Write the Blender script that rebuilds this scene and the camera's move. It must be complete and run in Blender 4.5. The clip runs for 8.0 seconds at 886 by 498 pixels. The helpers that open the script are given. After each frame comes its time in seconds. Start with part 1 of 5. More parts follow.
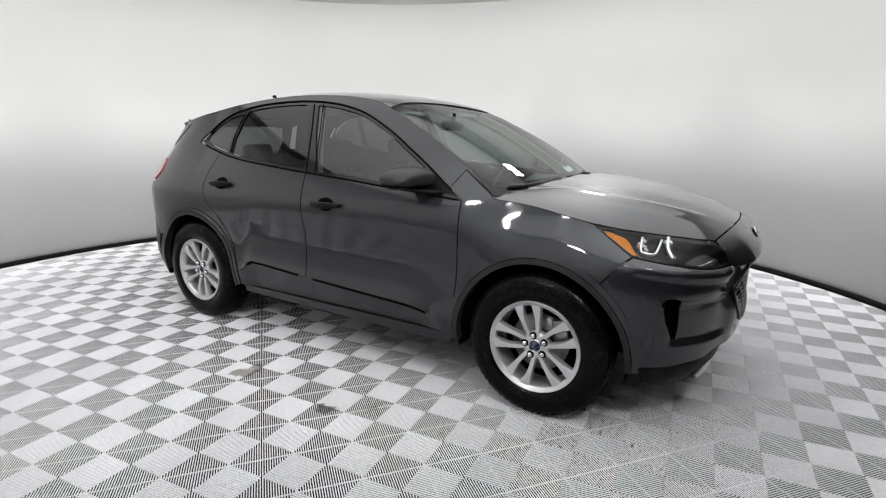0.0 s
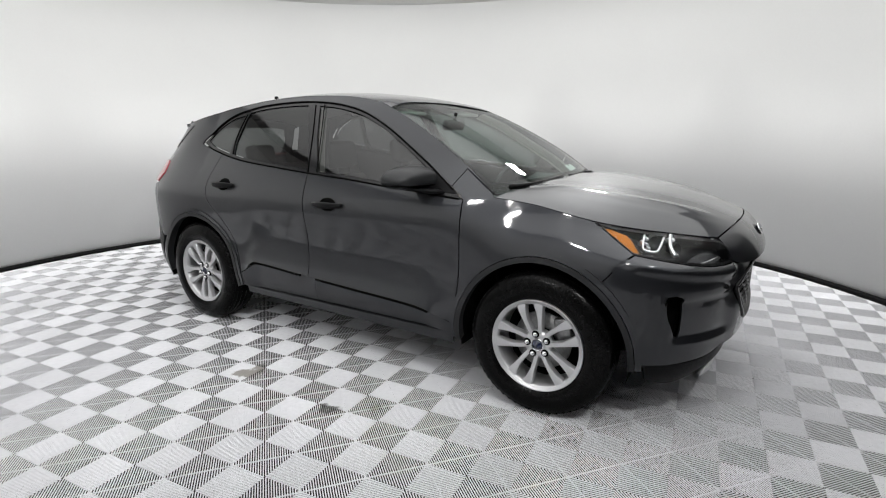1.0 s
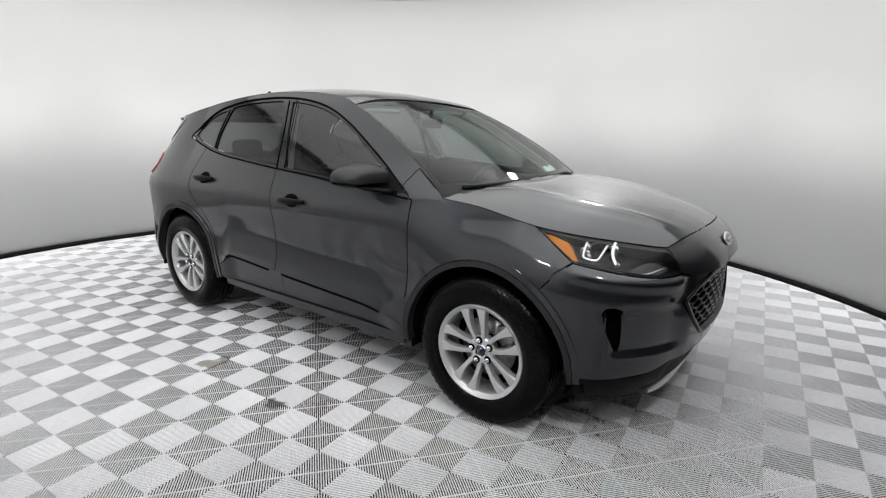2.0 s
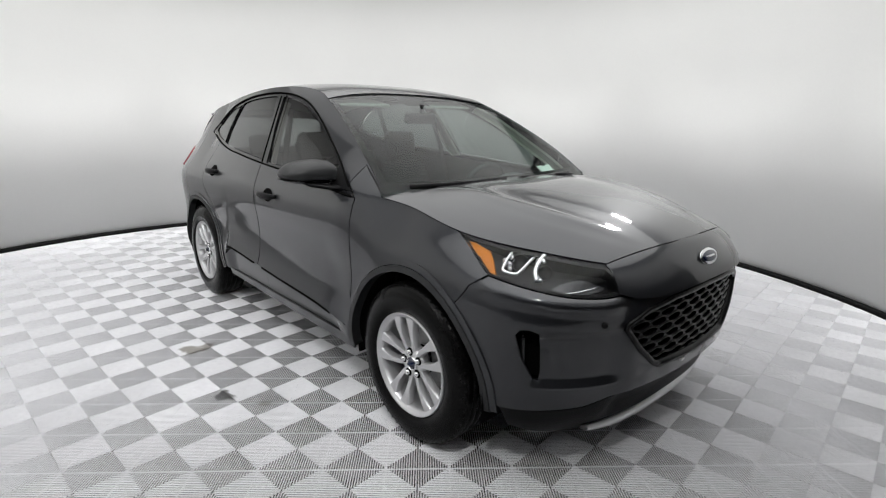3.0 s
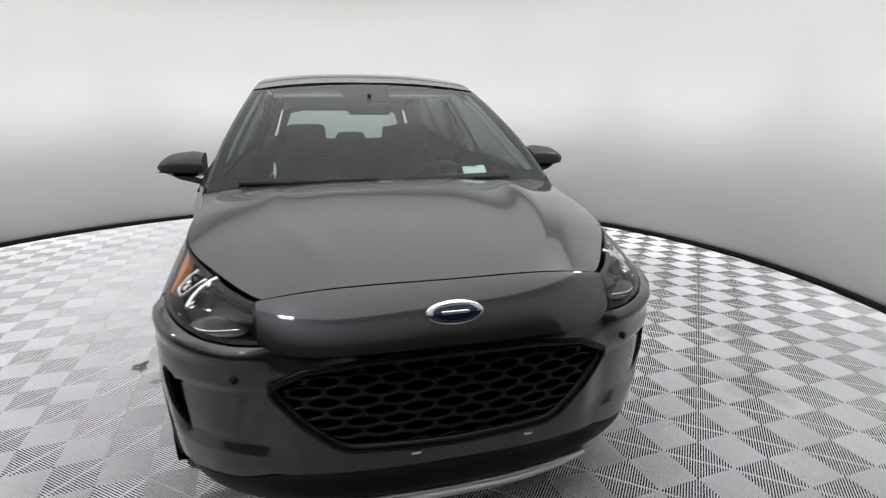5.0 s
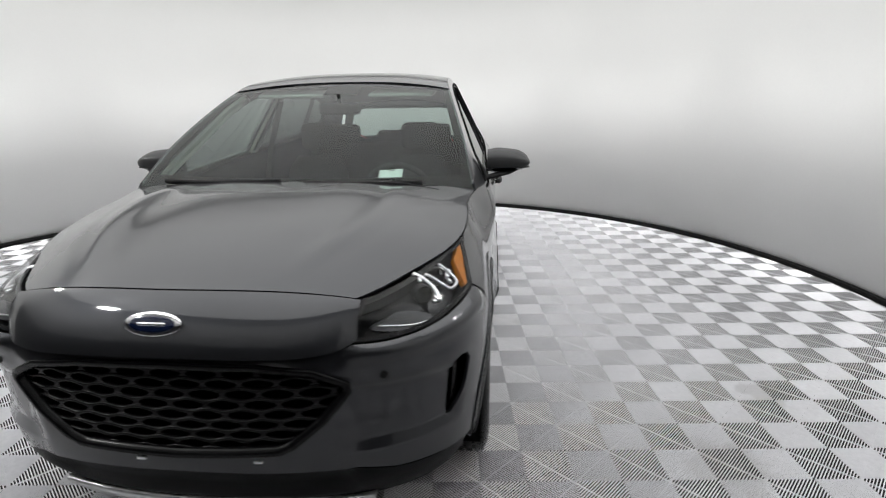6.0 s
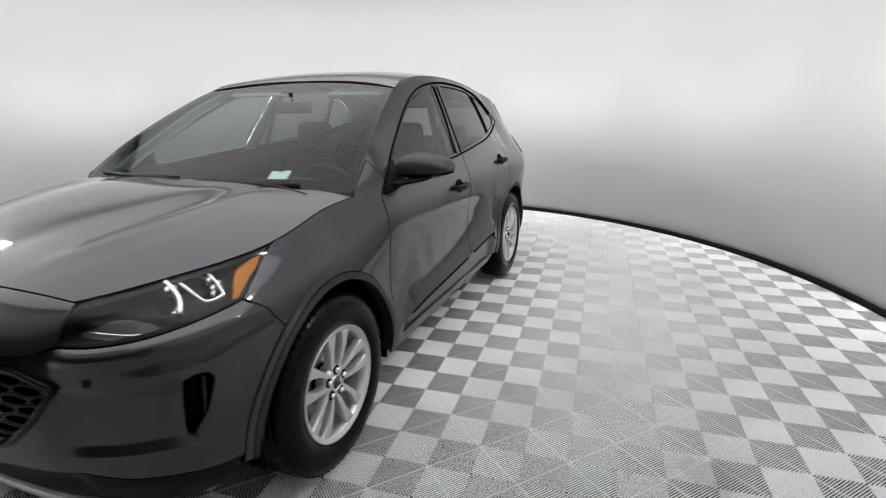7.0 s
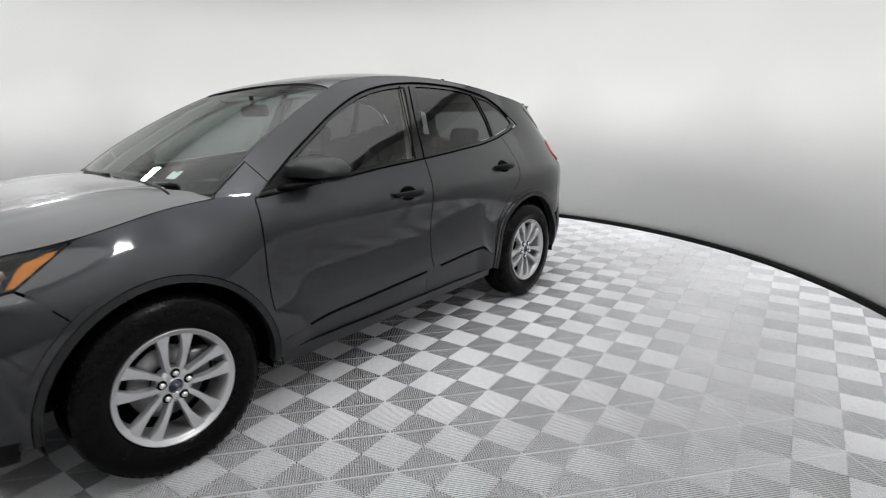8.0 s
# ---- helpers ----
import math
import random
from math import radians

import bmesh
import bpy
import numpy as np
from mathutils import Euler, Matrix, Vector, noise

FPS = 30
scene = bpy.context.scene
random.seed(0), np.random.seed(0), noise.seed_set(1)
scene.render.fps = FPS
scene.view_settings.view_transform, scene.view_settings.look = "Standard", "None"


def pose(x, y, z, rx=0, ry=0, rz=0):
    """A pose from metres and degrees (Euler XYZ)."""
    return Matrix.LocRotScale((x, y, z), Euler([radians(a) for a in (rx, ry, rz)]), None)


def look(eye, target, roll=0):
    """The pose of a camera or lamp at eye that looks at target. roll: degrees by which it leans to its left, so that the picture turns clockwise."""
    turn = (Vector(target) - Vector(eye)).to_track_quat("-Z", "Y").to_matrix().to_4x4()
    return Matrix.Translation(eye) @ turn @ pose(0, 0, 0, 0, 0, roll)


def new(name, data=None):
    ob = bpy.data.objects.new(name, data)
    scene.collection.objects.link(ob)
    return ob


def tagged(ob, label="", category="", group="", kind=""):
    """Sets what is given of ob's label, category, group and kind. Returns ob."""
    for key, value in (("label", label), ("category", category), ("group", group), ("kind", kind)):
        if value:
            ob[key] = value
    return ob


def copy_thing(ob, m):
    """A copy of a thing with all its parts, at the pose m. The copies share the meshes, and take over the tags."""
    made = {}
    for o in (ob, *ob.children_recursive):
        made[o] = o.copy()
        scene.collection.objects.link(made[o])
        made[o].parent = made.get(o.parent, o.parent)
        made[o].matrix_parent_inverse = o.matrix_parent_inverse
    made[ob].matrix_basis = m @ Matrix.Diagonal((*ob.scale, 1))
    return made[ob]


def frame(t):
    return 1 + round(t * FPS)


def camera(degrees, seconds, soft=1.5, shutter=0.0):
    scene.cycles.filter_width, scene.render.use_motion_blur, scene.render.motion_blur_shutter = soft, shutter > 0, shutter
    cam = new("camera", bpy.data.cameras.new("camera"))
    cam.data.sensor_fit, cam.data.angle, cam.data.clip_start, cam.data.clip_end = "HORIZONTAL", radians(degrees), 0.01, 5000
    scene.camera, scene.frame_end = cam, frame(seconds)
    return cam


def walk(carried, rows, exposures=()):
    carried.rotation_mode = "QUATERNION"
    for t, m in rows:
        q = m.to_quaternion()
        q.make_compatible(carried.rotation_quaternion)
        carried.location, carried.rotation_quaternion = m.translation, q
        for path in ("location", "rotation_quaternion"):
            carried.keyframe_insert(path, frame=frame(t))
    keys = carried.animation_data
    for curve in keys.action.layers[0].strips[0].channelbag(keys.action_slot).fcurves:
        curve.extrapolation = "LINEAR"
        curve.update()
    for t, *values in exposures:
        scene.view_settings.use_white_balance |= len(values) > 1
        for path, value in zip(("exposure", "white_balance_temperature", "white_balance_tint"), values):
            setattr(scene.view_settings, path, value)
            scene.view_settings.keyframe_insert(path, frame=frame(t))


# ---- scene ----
cam = camera(81.0, 8.0, soft=1.1, shutter=0.32)
PATH = [
    (0, (2.222, -3.175, 1.450), (1.209, -1.513, 0.989), 0.2),
    (0.5, (2.216, -3.186, 1.443), (1.198, -1.527, 0.986), 0.2),
    (1, (2.232, -3.169, 1.443), (1.206, -1.515, 0.984), -0.3),
    (1.5, (2.382, -3.037, 1.450), (1.309, -1.415, 0.984), -0.3),
    (1.7, (2.464, -2.979, 1.457), (1.368, -1.373, 0.989), 0.3),
    (2.8, (2.957, -2.352, 1.451), (1.571, -0.994, 0.966), 0.3),
    (3, (3.046, -2.196, 1.449), (1.601, -0.901, 0.963), 0.7),
    (3.5, (3.240, -1.799, 1.447), (1.659, -0.677, 0.956), 0.7),
    (4, (3.414, -1.351, 1.457), (1.713, -0.421, 0.961), 1.0),
    (4.2, (3.445, -1.150, 1.465), (1.706, -0.310, 0.949), 0.7),
    (5.3, (3.515, -0.003, 1.446), (1.604, 0.282, 0.930), -0.1),
    (5.5, (3.505, 0.265, 1.456), (1.579, 0.397, 0.935), -0.2),
    (6, (3.434, 0.897, 1.471), (1.517, 0.709, 0.933), -0.7),
    (6.5, (3.277, 1.416, 1.453), (1.398, 0.983, 0.924), -0.9),
    (7, (2.952, 1.969, 1.464), (1.162, 1.256, 0.929), -0.2),
    (7.5, (2.566, 2.447, 1.456), (0.910, 1.457, 0.929), -1.2),
    (8, (2.112, 2.895, 1.415), (0.622, 1.658, 0.913), -0.8),
]
walk(cam, [(t, look(eye, target, roll)) for t, eye, target, roll in PATH])

# ---- room light ----
world = bpy.data.worlds.new("world")
scene.world = world
world.use_nodes = True
world.node_tree.nodes["Background"].inputs["Color"].default_value = (1.0, 0.99, 0.97, 1)
world.node_tree.nodes["Background"].inputs["Strength"].default_value = 0.05
scene.view_settings.exposure = 0.12
AXIS = (-0.17, -0.47)          # middle of the round booth
CEILING = 3.50
RIM = 3.10               # top of the white wall


def lamp(x, y, z, target, size, power):
    data = bpy.data.lights.new("unseen_lamp", "AREA")
    data.shape, data.size, data.energy, data.color = "DISK", size, power, (0.99, 0.992, 0.985)
    data.spread = radians(120)
    ob = new("unseen_lamp", data)
    ob.matrix_world = look((x, y, z), target)
    return ob


# unseen lamps, added: a broad light ceiling, small spots on the rim for highlights, and washers that graze the wall
# down to its foot
field = lamp(AXIS[0], AXIS[1], CEILING - 0.03, (AXIS[0], AXIS[1] + 0.0001, 0.0), 8.2, 190)
field.data.spread = radians(138)
UNSEEN_LAMPS = [(deg, 4.0, RIM + 0.18, -4.2, 0.0, 0.42, 0.14, power, 118) for deg, power in ((-76, 14), (-33, 22), (78, 20))] \
    + [(deg, 3.1, CEILING - 0.06, 4.25, 0.20, 1.6, 0.30, 3.6, 36) for deg in range(48, 290, 29)]
for deg, radius, height, aim_r, aim_z, long, wide, power, spread in UNSEEN_LAMPS:
    c, s = math.cos(radians(deg)), math.sin(radians(deg))
    strip = lamp(AXIS[0] + radius * c, AXIS[1] + radius * s, height, (AXIS[0] + aim_r * c, AXIS[1] + aim_r * s, aim_z), long, power)
    strip.data.shape, strip.data.size_y = "RECTANGLE", wide
    strip.data.spread = radians(spread)


# ---- materials ----
def material(name, color, rough=0.5, metal=0.0, coat=0.0, coat_rough=0.03, grain=0.0, grain_scale=200.0,
             stain=0.0, stain_scale=3.0, bump=0.0, bump_scale=300.0, per_piece=0.0, specular=0.5, rough_var=0.0):
    m = bpy.data.materials.new(name)
    m.use_nodes = True
    nt = m.node_tree
    b = nt.nodes["Principled BSDF"]
    b.inputs["Base Color"].default_value = (*color, 1)
    b.inputs["Roughness"].default_value = rough
    b.inputs["Metallic"].default_value = metal
    b.inputs["Coat Weight"].default_value = coat
    b.inputs["Coat Roughness"].default_value = coat_rough
    b.inputs["Specular IOR Level"].default_value = specular
    tc = nt.nodes.new("ShaderNodeTexCoord")
    if grain or stain or per_piece:
        value = None
        for amount, scale in ((grain, grain_scale), (stain, stain_scale)):
            if not amount:
                continue
            tex = nt.nodes.new("ShaderNodeTexNoise")
            tex.inputs["Scale"].default_value = scale
            tex.inputs["Detail"].default_value = 4
            nt.links.new(tc.outputs["Object"], tex.inputs["Vector"])
            mr = nt.nodes.new("ShaderNodeMapRange")
            mr.inputs["From Min"].default_value, mr.inputs["From Max"].default_value = 0.3, 0.7
            mr.inputs["To Min"].default_value, mr.inputs["To Max"].default_value = 1 - amount, 1 + amount
            nt.links.new(tex.outputs["Fac"], mr.inputs["Value"])
            if value is None:
                value = mr.outputs["Result"]
            else:
                mul = nt.nodes.new("ShaderNodeMath")
                mul.operation = "MULTIPLY"
                nt.links.new(value, mul.inputs[0])
                nt.links.new(mr.outputs["Result"], mul.inputs[1])
                value = mul.outputs[0]
        if per_piece:
            info = nt.nodes.new("ShaderNodeObjectInfo")
            mr = nt.nodes.new("ShaderNodeMapRange")
            mr.inputs["To Min"].default_value, mr.inputs["To Max"].default_value = 1 - per_piece, 1 + per_piece
            nt.links.new(info.outputs["Random"], mr.inputs["Value"])
            if value is None:
                value = mr.outputs["Result"]
            else:
                mul = nt.nodes.new("ShaderNodeMath")
                mul.operation = "MULTIPLY"
                nt.links.new(value, mul.inputs[0])
                nt.links.new(mr.outputs["Result"], mul.inputs[1])
                value = mul.outputs[0]
        mix = nt.nodes.new("ShaderNodeVectorMath")
        mix.operation = "SCALE"
        mix.inputs[0].default_value = color
        nt.links.new(value, mix.inputs["Scale"])
        nt.links.new(mix.outputs["Vector"], b.inputs["Base Color"])
    if rough_var:
        tex = nt.nodes.new("ShaderNodeTexNoise")
        tex.inputs["Scale"].default_value = 6
        tex.inputs["Detail"].default_value = 6
        nt.links.new(tc.outputs["Object"], tex.inputs["Vector"])
        mr = nt.nodes.new("ShaderNodeMapRange")
        mr.inputs["From Min"].default_value, mr.inputs["From Max"].default_value = 0.3, 0.7
        mr.inputs["To Min"].default_value, mr.inputs["To Max"].default_value = rough - rough_var, rough + rough_var
        nt.links.new(tex.outputs["Fac"], mr.inputs["Value"])
        nt.links.new(mr.outputs["Result"], b.inputs["Roughness"])
    if bump:
        tex = nt.nodes.new("ShaderNodeTexNoise")
        tex.inputs["Scale"].default_value = bump_scale
        tex.inputs["Detail"].default_value = 3
        nt.links.new(tc.outputs["Object"], tex.inputs["Vector"])
        bm = nt.nodes.new("ShaderNodeBump")
        bm.inputs["Strength"].default_value = bump
        bm.inputs["Distance"].default_value = 0.002
        nt.links.new(tex.outputs["Fac"], bm.inputs["Height"])
        nt.links.new(bm.outputs["Normal"], b.inputs["Normal"])
    return m


def glass(name, tint, rough=0.0, ior=1.45):
    m = bpy.data.materials.new(name)
    m.use_nodes = True
    nt = m.node_tree
    nt.nodes.clear()
    out = nt.nodes.new("ShaderNodeOutputMaterial")
    clear = nt.nodes.new("ShaderNodeBsdfTransparent")
    clear.inputs["Color"].default_value = (*tint, 1)
    gloss = nt.nodes.new("ShaderNodeBsdfGlossy")
    gloss.inputs["Roughness"].default_value = rough
    face = nt.nodes.new("ShaderNodeLayerWeight")
    face.inputs["Blend"].default_value = 0.5
    power = nt.nodes.new("ShaderNodeMath")
    power.operation = "POWER"
    power.inputs[1].default_value = 5.0
    nt.links.new(face.outputs["Facing"], power.inputs[0])
    f0 = ((ior - 1) / (ior + 1)) ** 2
    fres = nt.nodes.new("ShaderNodeMapRange")
    fres.inputs["To Min"].default_value, fres.inputs["To Max"].default_value = f0, 1.0
    nt.links.new(power.outputs[0], fres.inputs["Value"])
    mix = nt.nodes.new("ShaderNodeMixShader")
    nt.links.new(fres.outputs[0], mix.inputs[0])
    nt.links.new(clear.outputs[0], mix.inputs[1])
    nt.links.new(gloss.outputs[0], mix.inputs[2])
    nt.links.new(mix.outputs[0], out.inputs["Surface"])
    return m


PAINT = material("grey_metallic_paint", (0.032, 0.0335, 0.0378), rough=0.46, metal=0.95, coat=1.0, coat_rough=0.06,
                 grain=0.10, grain_scale=1400, stain=0.03, stain_scale=2)
PAINT.node_tree.nodes["Principled BSDF"].inputs["Coat IOR"].default_value = 1.5
PLASTIC = material("black_plastic", (0.006, 0.006, 0.0065), rough=0.42, specular=0.10, grain=0.15, grain_scale=500, bump=0.15, bump_scale=900)
CLADDING = material("charcoal_cladding", (0.015, 0.0155, 0.0165), rough=0.40, specular=0.30, grain=0.12, grain_scale=500, bump=0.12, bump_scale=900)
GLOSS_BLACK = material("gloss_black", (0.007, 0.007, 0.008), rough=0.14, specular=0.3, coat=0.3, stain=0.1)
GRILLE_BLACK = material("grille_black", (0.004, 0.004, 0.0045), rough=0.25, specular=0.18, stain=0.1)
RUBBER = material("tyre_rubber", (0.0028, 0.0028, 0.0028), rough=0.22, specular=0.10, grain=0.2, grain_scale=60, bump=0.2, bump_scale=250, rough_var=0.1)
ALLOY = material("silver_alloy", (0.60, 0.60, 0.61), rough=0.40, metal=0.75, grain=0.04, grain_scale=900, coat=0.15, coat_rough=0.15, rough_var=0.05)
STEEL = material("brake_steel", (0.28, 0.28, 0.28), rough=0.38, metal=0.9, grain=0.15, grain_scale=80)
CHROME = material("chrome", (0.86, 0.86, 0.87), rough=0.07, metal=1.0, stain=0.03)
SILVER = material("satin_silver_trim", (0.78, 0.78, 0.78), rough=0.30, metal=0.7, stain=0.05, stain_scale=10)
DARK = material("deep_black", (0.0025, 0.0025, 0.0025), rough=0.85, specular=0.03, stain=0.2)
FABRIC = material("dark_seat_fabric", (0.016, 0.0165, 0.018), rough=0.9, grain=0.35, grain_scale=350, bump=0.4, bump_scale=500)
DASH = material("dashboard_vinyl", (0.022, 0.023, 0.025), rough=0.62, grain=0.2, grain_scale=300, bump=0.3, bump_scale=700)
LINER = material("pale_headliner", (0.42, 0.41, 0.39), rough=0.95, grain=0.08, grain_scale=300)
PILLAR = material("pale_beige_pillar_trim", (0.42, 0.405, 0.37), rough=0.9, grain=0.08, grain_scale=300)
AMBER = material("amber_reflector", (0.46, 0.150, 0.004), rough=0.4, specular=0.2, coat=0.0, grain=0.1, grain_scale=120)
RED = material("red_lamp_plastic", (0.36, 0.060, 0.075), rough=0.18, coat=0.8, grain=0.08, grain_scale=90)
BLUE = material("blue_enamel", (0.004, 0.009, 0.034), rough=0.15, coat=0.6, stain=0.05)
LAMP_GREY = material("lamp_bowl_grey", (0.11, 0.11, 0.113), rough=0.35, metal=0.7, stain=0.1)
LAMP_BLACK = material("lamp_housing_black", (0.006, 0.006, 0.0065), rough=0.35, specular=0.25, stain=0.1)
LAMP_CHROME = material("frosted_lamp_chrome", (0.92, 0.92, 0.93), rough=0.28, metal=1.0, stain=0.05, stain_scale=60)
PAPER = material("white_paper", (0.86, 0.86, 0.85), rough=0.8, stain=0.03)
INK = material("dark_ink", (0.05, 0.05, 0.05), rough=0.8, stain=0.05)
WINDSHIELD = glass("windshield_glass", (0.62, 0.74, 0.69), 0.0, 1.42)
PRIVACY = glass("tinted_rear_side_glass", (0.17, 0.175, 0.175), 0.0, 1.80)
FRONT_GLASS = glass("tinted_front_side_glass", (0.28, 0.295, 0.29), 0.0, 1.92)
REAR_GLASS = glass("tinted_rear_glass", (0.55, 0.58, 0.57))
LENS = glass("clear_lamp_lens", (0.90, 0.91, 0.92), 0.08, 1.34)
WALL = material("white_booth_wall", (0.90, 0.90, 0.89), rough=0.75, grain=0.008, grain_scale=60, stain=0.02, stain_scale=0.6, bump=0.05, bump_scale=40)
CEIL = material("grey_ceiling", (0.45, 0.45, 0.45), rough=0.85, stain=0.02, stain_scale=0.7)
OUTER_GREY = material("outer_grey", (0.22, 0.22, 0.225), rough=0.8, grain=0.1, grain_scale=30, stain=0.15, stain_scale=1.2)
BASE = material("black_base_strip", (0.004, 0.004, 0.004), rough=0.6, specular=0.1, grain=0.3, grain_scale=30)
RIB = material("pale_grey_floor_plastic", (0.78, 0.78, 0.805), rough=0.32, specular=0.5, grain=0.05, grain_scale=40, stain=0.07, stain_scale=1.7, per_piece=0.03, rough_var=0.08)


def add_dirt(m, spots):
    """Dried brownish marks and smudges at places on the floor: x, y, radius, strength, colour."""
    nt = m.node_tree
    b = nt.nodes["Principled BSDF"]
    geo = nt.nodes.new("ShaderNodeNewGeometry")
    warp = nt.nodes.new("ShaderNodeTexNoise")
    warp.inputs["Scale"].default_value, warp.inputs["Detail"].default_value = 9.0, 5
    nt.links.new(geo.outputs["Position"], warp.inputs["Vector"])
    shift = nt.nodes.new("ShaderNodeVectorMath")
    shift.operation = "MULTIPLY_ADD"
    shift.inputs[1].default_value, shift.inputs[2].default_value = (0.34, 0.34, 0), (-0.17, -0.17, 0)
    nt.links.new(warp.outputs["Color"], shift.inputs[0])
    place = nt.nodes.new("ShaderNodeVectorMath")
    nt.links.new(geo.outputs["Position"], place.inputs[0])
    nt.links.new(shift.outputs["Vector"], place.inputs[1])
    clean = b.inputs["Base Color"].links[0].from_socket
    for x, y, r, amount, color in spots:
        far = nt.nodes.new("ShaderNodeVectorMath")
        far.operation = "DISTANCE"
        far.inputs[1].default_value = (x, y, 0)
        nt.links.new(place.outputs["Vector"], far.inputs[0])
        fade = nt.nodes.new("ShaderNodeMapRange")
        fade.interpolation_type = "SMOOTHSTEP"
        fade.inputs["From Min"].default_value, fade.inputs["From Max"].default_value = r, r * 0.55
        fade.inputs["To Min"].default_value, fade.inputs["To Max"].default_value = 0.0, amount
        nt.links.new(far.outputs["Value"], fade.inputs["Value"])
        mix = nt.nodes.new("ShaderNodeMixRGB")
        mix.inputs["Color2"].default_value = (*color, 1)
        nt.links.new(fade.outputs["Result"], mix.inputs["Fac"])
        nt.links.new(clean, mix.inputs["Color1"])
        clean = mix.outputs["Color"]
    nt.links.new(clean, b.inputs["Base Color"])


add_dirt(RIB, ((-0.295, -1.315, 0.085, 0.75, (0.16, 0.135, 0.10)), (0.385, -1.385, 0.06, 0.8, (0.05, 0.048, 0.045)), (0.635, -1.245, 0.045, 0.5, (0.2, 0.17, 0.12)),
               (1.5, 1.9, 0.22, 0.22, (0.30, 0.29, 0.27)), (2.3, -1.4, 0.18, 0.2, (0.30, 0.29, 0.27)), (0.9, 2.3, 0.15, 0.25, (0.28, 0.27, 0.25))))
UNDER = material("dark_subfloor", (0.008, 0.008, 0.009), rough=0.8, grain=0.3, grain_scale=15)


# ---- building helpers ----
def link(name, bm, mat, parent=None, label="", smooth=True):
    me = bpy.data.meshes.new(name)
    bm.normal_update()
    bm.to_mesh(me)
    bm.free()
    if smooth:
        me.shade_smooth()
    me.materials.append(mat)
    ob = new(name, me)
    if parent:
        ob.parent = parent
    if label:
        ob["label"] = label
    return ob


def part(name, bm, mat, parent, label="", smooth=True):
    return link(name, bm, mat, parent, label, smooth)


def empty(name, x=0, y=0, z=0):
    ob = new(name)
    ob.location = (x, y, z)
    return ob


def add_box(bm, cx, cy, cz, sx, sy, sz, bevel=0.0, seg=2, m=None):
    r = bmesh.ops.create_cube(bm, size=1.0)
    vs = r["verts"]
    bmesh.ops.scale(bm, vec=(sx, sy, sz), verts=vs)
    if bevel:
        es = list({e for v in vs for e in v.link_edges})
        out = bmesh.ops.bevel(bm, geom=es, offset=bevel, segments=seg, affect="EDGES", profile=0.5)
        vs = list({v for f in out["faces"] for v in f.verts} | {v for v in vs if v.is_valid})
    mm = Matrix.Translation((cx, cy, cz)) @ (m or Matrix())
    bmesh.ops.transform(bm, matrix=mm, verts=vs)
    return vs


def lathe(bm, profile, steps=48, axis="y"):
    """Turn a profile of (radius, offset along the axis)."""
    rings = []
    for k in range(steps):
        a = 2 * math.pi * k / steps
        rings.append([bm.verts.new((r * math.cos(a), o, r * math.sin(a)) if axis == "y" else (r * math.cos(a), r * math.sin(a), o)) for r, o in profile])
    for k in range(steps):
        a, b = rings[k], rings[(k + 1) % steps]
        for j in range(len(profile) - 1):
            bm.faces.new((a[j], a[j + 1], b[j + 1], b[j]))


def sweep(bm, pts, radius, sides=8, flat=1.0):
    """A tube along points; radius may be a number or a list."""
    pts = [Vector(p) for p in pts]
    n = len(pts)
    rings = []
    for i, p in enumerate(pts):
        d = (pts[min(i + 1, n - 1)] - pts[max(i - 1, 0)]).normalized()
        up = Vector((0, 0, 1)) if abs(d.z) < 0.9 else Vector((1, 0, 0))
        a = d.cross(up).normalized()
        b = a.cross(d).normalized()
        r = radius[i] if isinstance(radius, (list, tuple)) else radius
        rings.append([bm.verts.new(p + a * (r * math.cos(2 * math.pi * k / sides)) + b * (r * flat * math.sin(2 * math.pi * k / sides))) for k in range(sides)])
    for i in range(n - 1):
        for k in range(sides):
            bm.faces.new((rings[i][k], rings[i + 1][k], rings[i + 1][(k + 1) % sides], rings[i][(k + 1) % sides]))
    bm.faces.new(rings[0])
    bm.faces.new(rings[-1][::-1])


def spline(pts, per=8, closed=False):
    """Catmull-Rom through points of any dimension."""
    P = [np.array(p, float) for p in pts]
    n = len(P)
    out = []
    for i in range(n if closed else n - 1):
        if closed:
            a, b, c, d = P[i - 1], P[i], P[(i + 1) % n], P[(i + 2) % n]
        else:
            a, b, c, d = P[max(i - 1, 0)], P[i], P[i + 1], P[min(i + 2, n - 1)]
        for k in range(per):
            t = k / per
            out.append(0.5 * ((2 * b) + (c - a) * t + (2 * a - 5 * b + 4 * c - d) * t * t + (3 * b - a - 3 * c + d) * t ** 3))
    if not closed:
        out.append(P[-1])
    return [tuple(p) for p in out]


def table(xs, ys):
    """A smooth function through a short table."""
    xs, ys = np.array(xs, float), np.array(ys, float)
    slope = np.gradient(ys, xs)

    def f(x):
        x = min(max(x, xs[0]), xs[-1])
        i = min(max(int(np.searchsorted(xs, x)) - 1, 0), len(xs) - 2)
        h = xs[i + 1] - xs[i]
        t = (x - xs[i]) / h
        return float((2 * t ** 3 - 3 * t * t + 1) * ys[i] + (t ** 3 - 2 * t * t + t) * h * slope[i] + (3 * t * t - 2 * t ** 3) * ys[i + 1] + (t ** 3 - t * t) * h * slope[i + 1])
    return f


def smooth01(a, b, x):
    t = min(max((x - a) / (b - a), 0.0), 1.0)
    return t * t * (3 - 2 * t)


